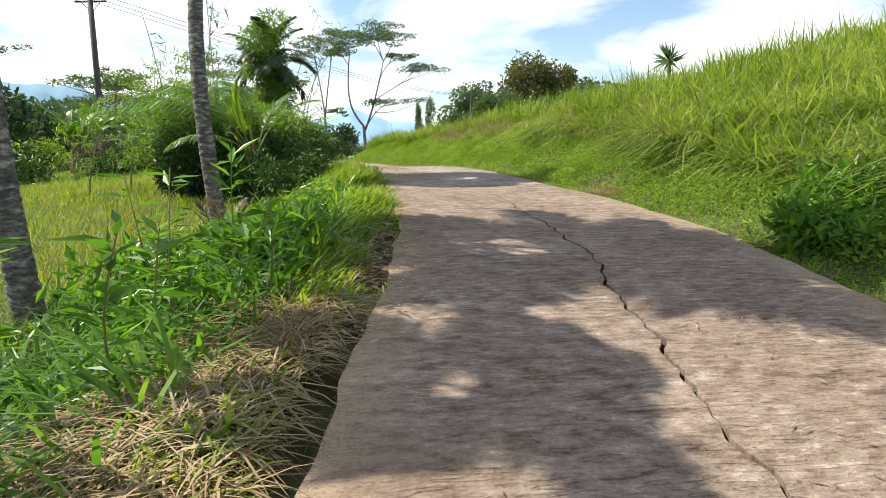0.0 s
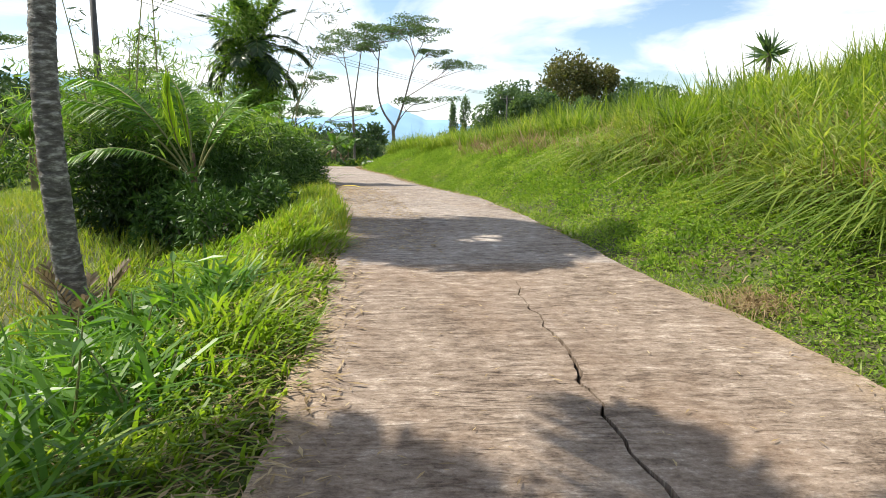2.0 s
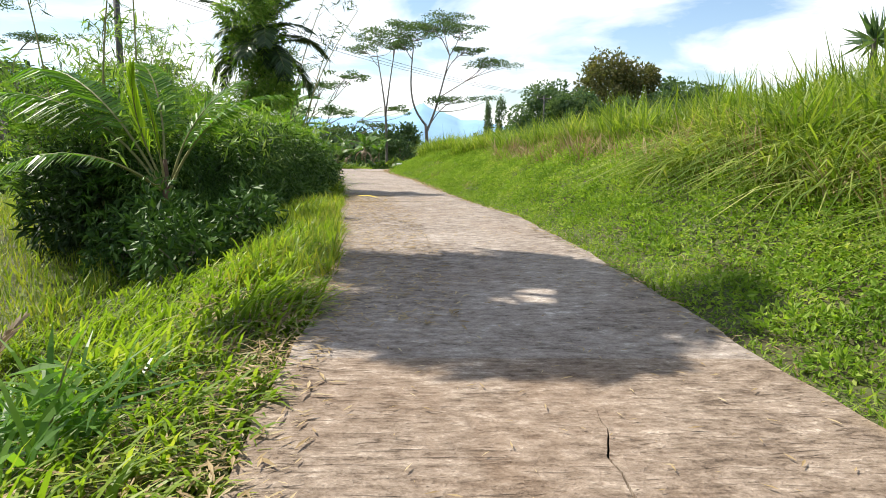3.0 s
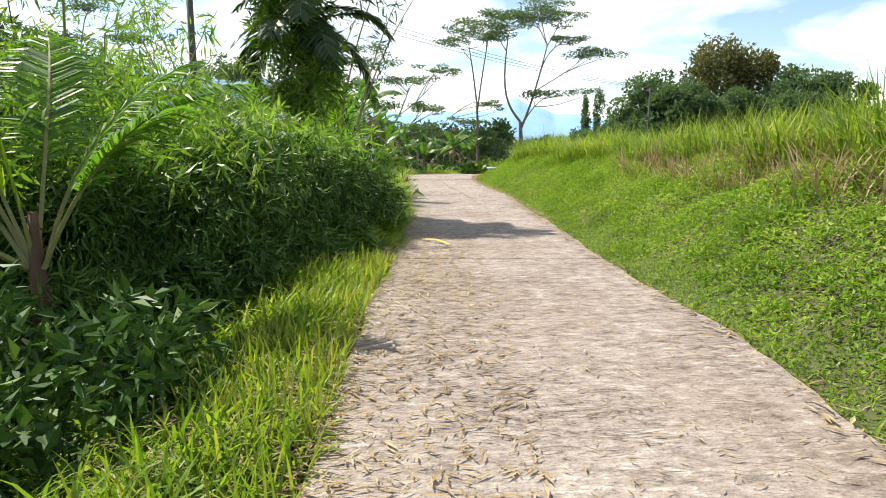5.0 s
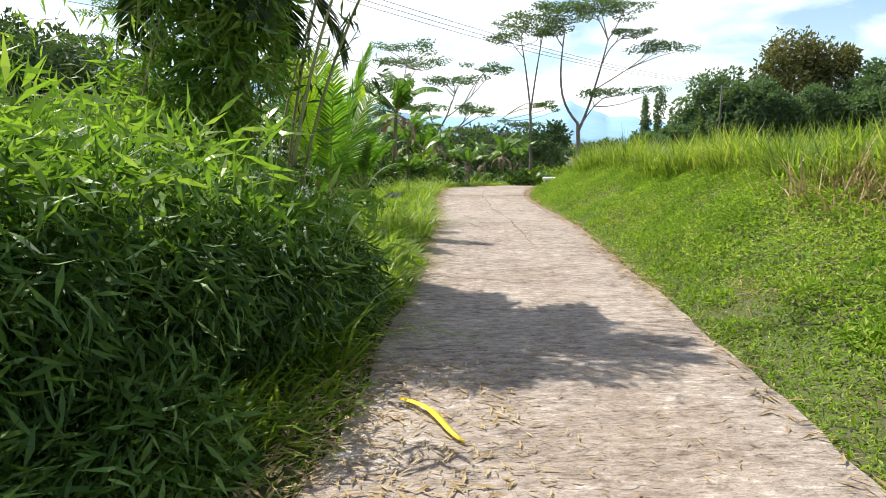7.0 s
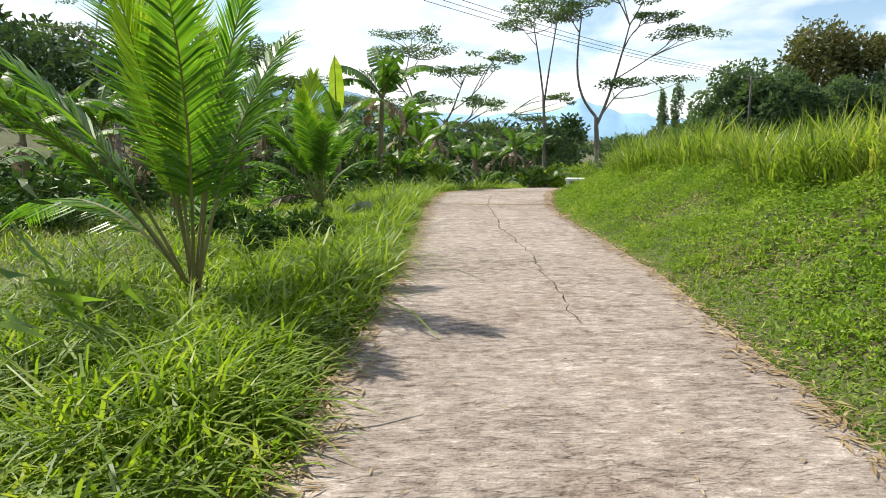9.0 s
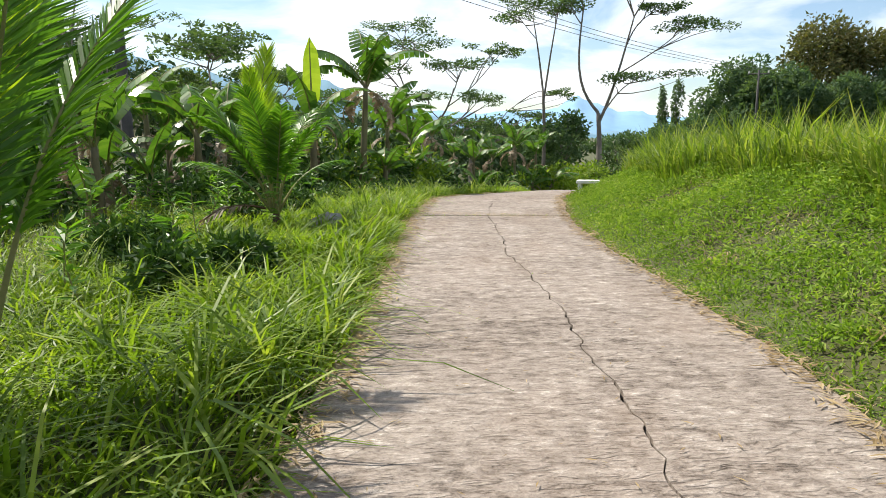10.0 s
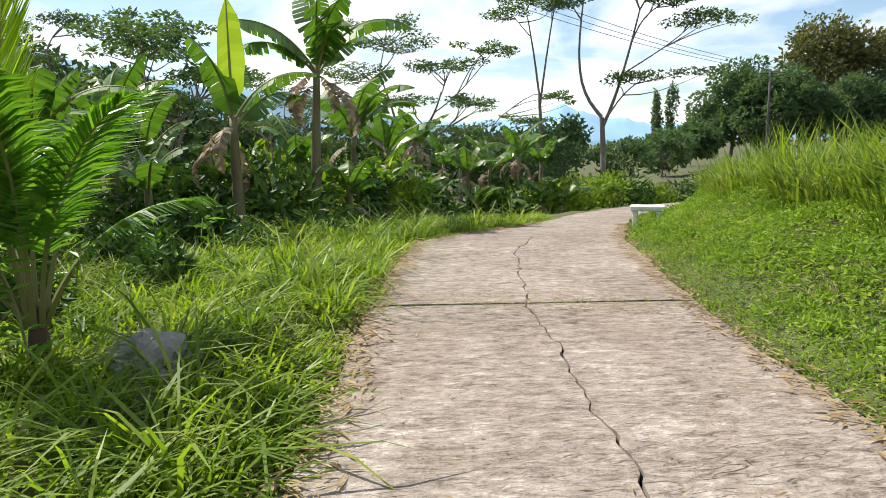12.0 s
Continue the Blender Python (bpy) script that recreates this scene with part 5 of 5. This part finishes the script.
for k in (-0.85, 0.0, 0.85):
    a, b = np.array([-20.8 + k, 41.0, float(ground(-20.8, 41.0)) + 10.55]), np.array([-60.0 + k, 5.0, 13.0])
    t = np.linspace(0, 1, 24)[:, None]
    tagged(new("power_line", mesh_quads("power_line", *tube(a + (b - a) * t - np.array([0, 0, 0.9]) * np.sin(t * np.pi), 0.016, 4), M_WIRE)), "thin dark overhead wire strung between poles", "wire", "overhead wires")

# ---- small things ----
def box_vq(x0, y0, z0, x1, y1, z1, bev=0.012):
    bm = bmesh.new()
    bmesh.ops.create_cube(bm, size=1, matrix=Matrix.LocRotScale(((x0 + x1) / 2, (y0 + y1) / 2, (z0 + z1) / 2), None, (x1 - x0, y1 - y0, z1 - z0)))
    bmesh.ops.bevel(bm, geom=bm.edges[:], offset=bev, segments=1, affect="EDGES")
    v = np.array([p.co[:] for p in bm.verts])
    q = np.array([([l.vert.index for l in f.loops] * 2)[:4] if len(f.loops) == 4 else [f.loops[0].vert.index, f.loops[1].vert.index, f.loops[2].vert.index, f.loops[2].vert.index] for f in bm.faces if len(f.loops) == 4])
    bm.free()
    return v, q


bench = thing("stone_bench", (-5.3, 40.0, float(ground(-5.3, 40.0))), "small pale concrete bench on the grassy bank", "bench")
part("seat", box_vq(-0.28, -0.17, 0.27, 0.28, 0.17, 0.35), M_WHITE, bench)
part("leg", box_vq(-0.24, -0.14, -0.12, -0.15, 0.14, 0.27), M_WHITE, bench)
part("leg", box_vq(0.15, -0.14, -0.12, 0.24, 0.14, 0.27), M_WHITE, bench)

bm = bmesh.new()
bmesh.ops.create_icosphere(bm, subdivisions=4, radius=1)
for p in bm.verts:
    p.co = Vector((p.co.x * 0.27, p.co.y * 0.20, p.co.z * 0.24)) * (1 + 0.35 * noise.noise(p.co * 1.6) + 0.12 * noise.noise(p.co * 5))
me = bpy.data.meshes.new("rock")
bm.to_mesh(me)
bm.free()
me.materials.append(M_STONE)
rock = tagged(new("rock", me), "rough grey stone lying in the grass under a palm", "rock")
rock.location = (-7.9, 31.35, float(ground(-7.9, 31.35)) + 0.0)

n = 15
t = np.linspace(0, 1, n)
a, b = np.array([-2.62, 18.74, 0]), np.array([-2.14, 18.36, 0])
p = a + (b - a) * t[:, None] + np.array([0.3, 0.5, 0]) * (0.05 * np.sin(t * 5))[:, None]
p[:, 2] = road_z(p[:, 1]) + 0.018 + 0.02 * np.sin(t * 3.1)
wd = np.interp(t, [0, 0.1, 0.5, 0.9, 1], [0.012, 0.03, 0.042, 0.03, 0.004]) / 2
sd = np.array([0.48, 0.87, 0])
v = np.concatenate([np.stack([p - sd * wd[:, None], p + [0, 0, 0.012], p + sd * wd[:, None]], 1).reshape(-1, 3)])
q = np.array([[3 * i + j, 3 * i + j + 1, 3 * i + j + 4, 3 * i + j + 3] for i in range(n - 1) for j in (0, 1)])
tagged(new("fallen_leaf", mesh_quads("fallen_leaf", v, q, M_YELLOW)), "long curled bright yellow leaf fallen on the lane", "leaf")

def fallen(x, y, ln, az, mat, label):
    s = np.linspace(0, 1, 7)
    c = np.stack([x + ln * s * math.cos(az), y + ln * s * math.sin(az), 0 * s], -1)
    c[:, 2] = np.maximum(ground(c[:, 0], c[:, 1]), road_z(c[:, 1])) + 0.03 + 0.03 * np.sin(s * 3)
    tagged(new("fallen_leaf", mesh_quads("fallen_leaf", *strips(c[None], np.array([[-math.sin(az), math.cos(az), 0.2]]), np.array([ln * 0.28]), (0.15, 0.7, 1, 1, 0.8, 0.5, 0.05)), mat)), label, "leaf")


fallen(-4.3, 31.2, 0.18, 0.3, M_DRYGRASS, "curled tan leaf fallen at the edge of the lane")
fallen(-4.15, 31.35, 0.15, 2.4, M_DRYGRASS, "curled tan leaf fallen at the edge of the lane")

# the brown tuft and the straw strewn over the lane
r = np.tile([[2.12, 8.63, 0.0]], (900, 1)) + rng.normal(size=(900, 3)) * [0.13, 0.13, 0]
r[:, 2] = ground(r[:, 0], r[:, 1]) + 0.03
grass("dry_tuft", r, 0.17, 0.006, M_DRYGRASS, "heap of brown withered grass at the lane's edge", "grass", (0.2, 1.5), (0.3, 1.0))

u = rng.uniform(0, 1, 700)
ya = 33.3 + joint_skew(33.3) * (u - 0.5) * 2.6
r = np.stack([road_left(ya) + (road_right(ya) - road_left(ya)) * u, ya + rng.normal(size=700) * 0.008, road_z(ya) - 0.02], -1)
grass("joint_grass", r, 0.05 + 0.05 * (rng.random(700) < 0.3), 0.006, M_VERGE, "small grass growing in a joint of the lane", "grass", (0.1, 0.9))
y = np.concatenate([np.full(40, 2.45), np.full(25, 4.3), np.full(20, 28.9)]) + rng.normal(size=85) * 0.06
r = np.stack([crack_x(y) + rng.normal(size=85) * 0.012, y, road_z(y) - 0.02], -1)
grass("crack_weeds", r, 0.06, 0.012, M_VERGE, "tiny weeds growing in the crack", "grass", (0.2, 1.0))


def litter(n, y0, y1, a, b, power, size, label):
    y = rng.uniform(y0, y1, n)
    u = a + (b - a) * rng.random(n) ** power
    x = road_left(y) + (road_right(y) - road_left(y)) * u
    p = np.stack([x, y, road_z(y) + 0.012], -1)
    az = rng.uniform(0, 6.28, n)
    ln = size * rng.uniform(0.4, 1.4, n)
    stuff("leaf_litter", leaves(p, np.stack([np.cos(az), np.sin(az), rng.uniform(-0.02, 0.1, n)], -1), ln, ln * 0.16, np.tile([[0.0, 0, 1]], (n, 1)) + 0.15 * rng.normal(size=(n, 3)), 0.04), M_DRYGRASS, label, "leaf litter")


litter(4800, 11.0, 20.5, -0.02, 0.85, 2.4, 0.05, "dry bamboo leaves strewn over the lane")
litter(5200, 10.0, 19.5, -0.10, 0.40, 2.0, 0.075, "dry bamboo leaves and straw heaped along the edge of the lane")
litter(1500, 3, 11, -0.08, 0.10, 1.4, 0.08, "dry straw along the edge of the lane")
litter(900, 0, 12, 0.0, 1.0, 1.0, 0.05, "scraps of straw strewn over the lane")
litter(900, 20, 40, 0.0, 1.0, 1.0, 0.045, "scraps of straw strewn over the lane")
litter(900, 20, 40, 0.0, 0.06, 1.0, 0.10, "dry straw along the edge of the lane")
litter(900, 10, 40, 0.94, 1.0, 1.0, 0.10, "dry straw along the edge of the lane")

# straw along the lane's worn edges
litter(2200, 22, 40, -0.03, 0.09, 1.6, 0.09, "dry straw along the edge of the lane")
litter(1800, 22, 40, 0.92, 1.03, 0.6, 0.09, "dry straw along the edge of the lane")
litter(1200, 33.1, 33.55, 0.0, 1.0, 1.0, 0.04, "scraps of straw caught in a joint of the lane")
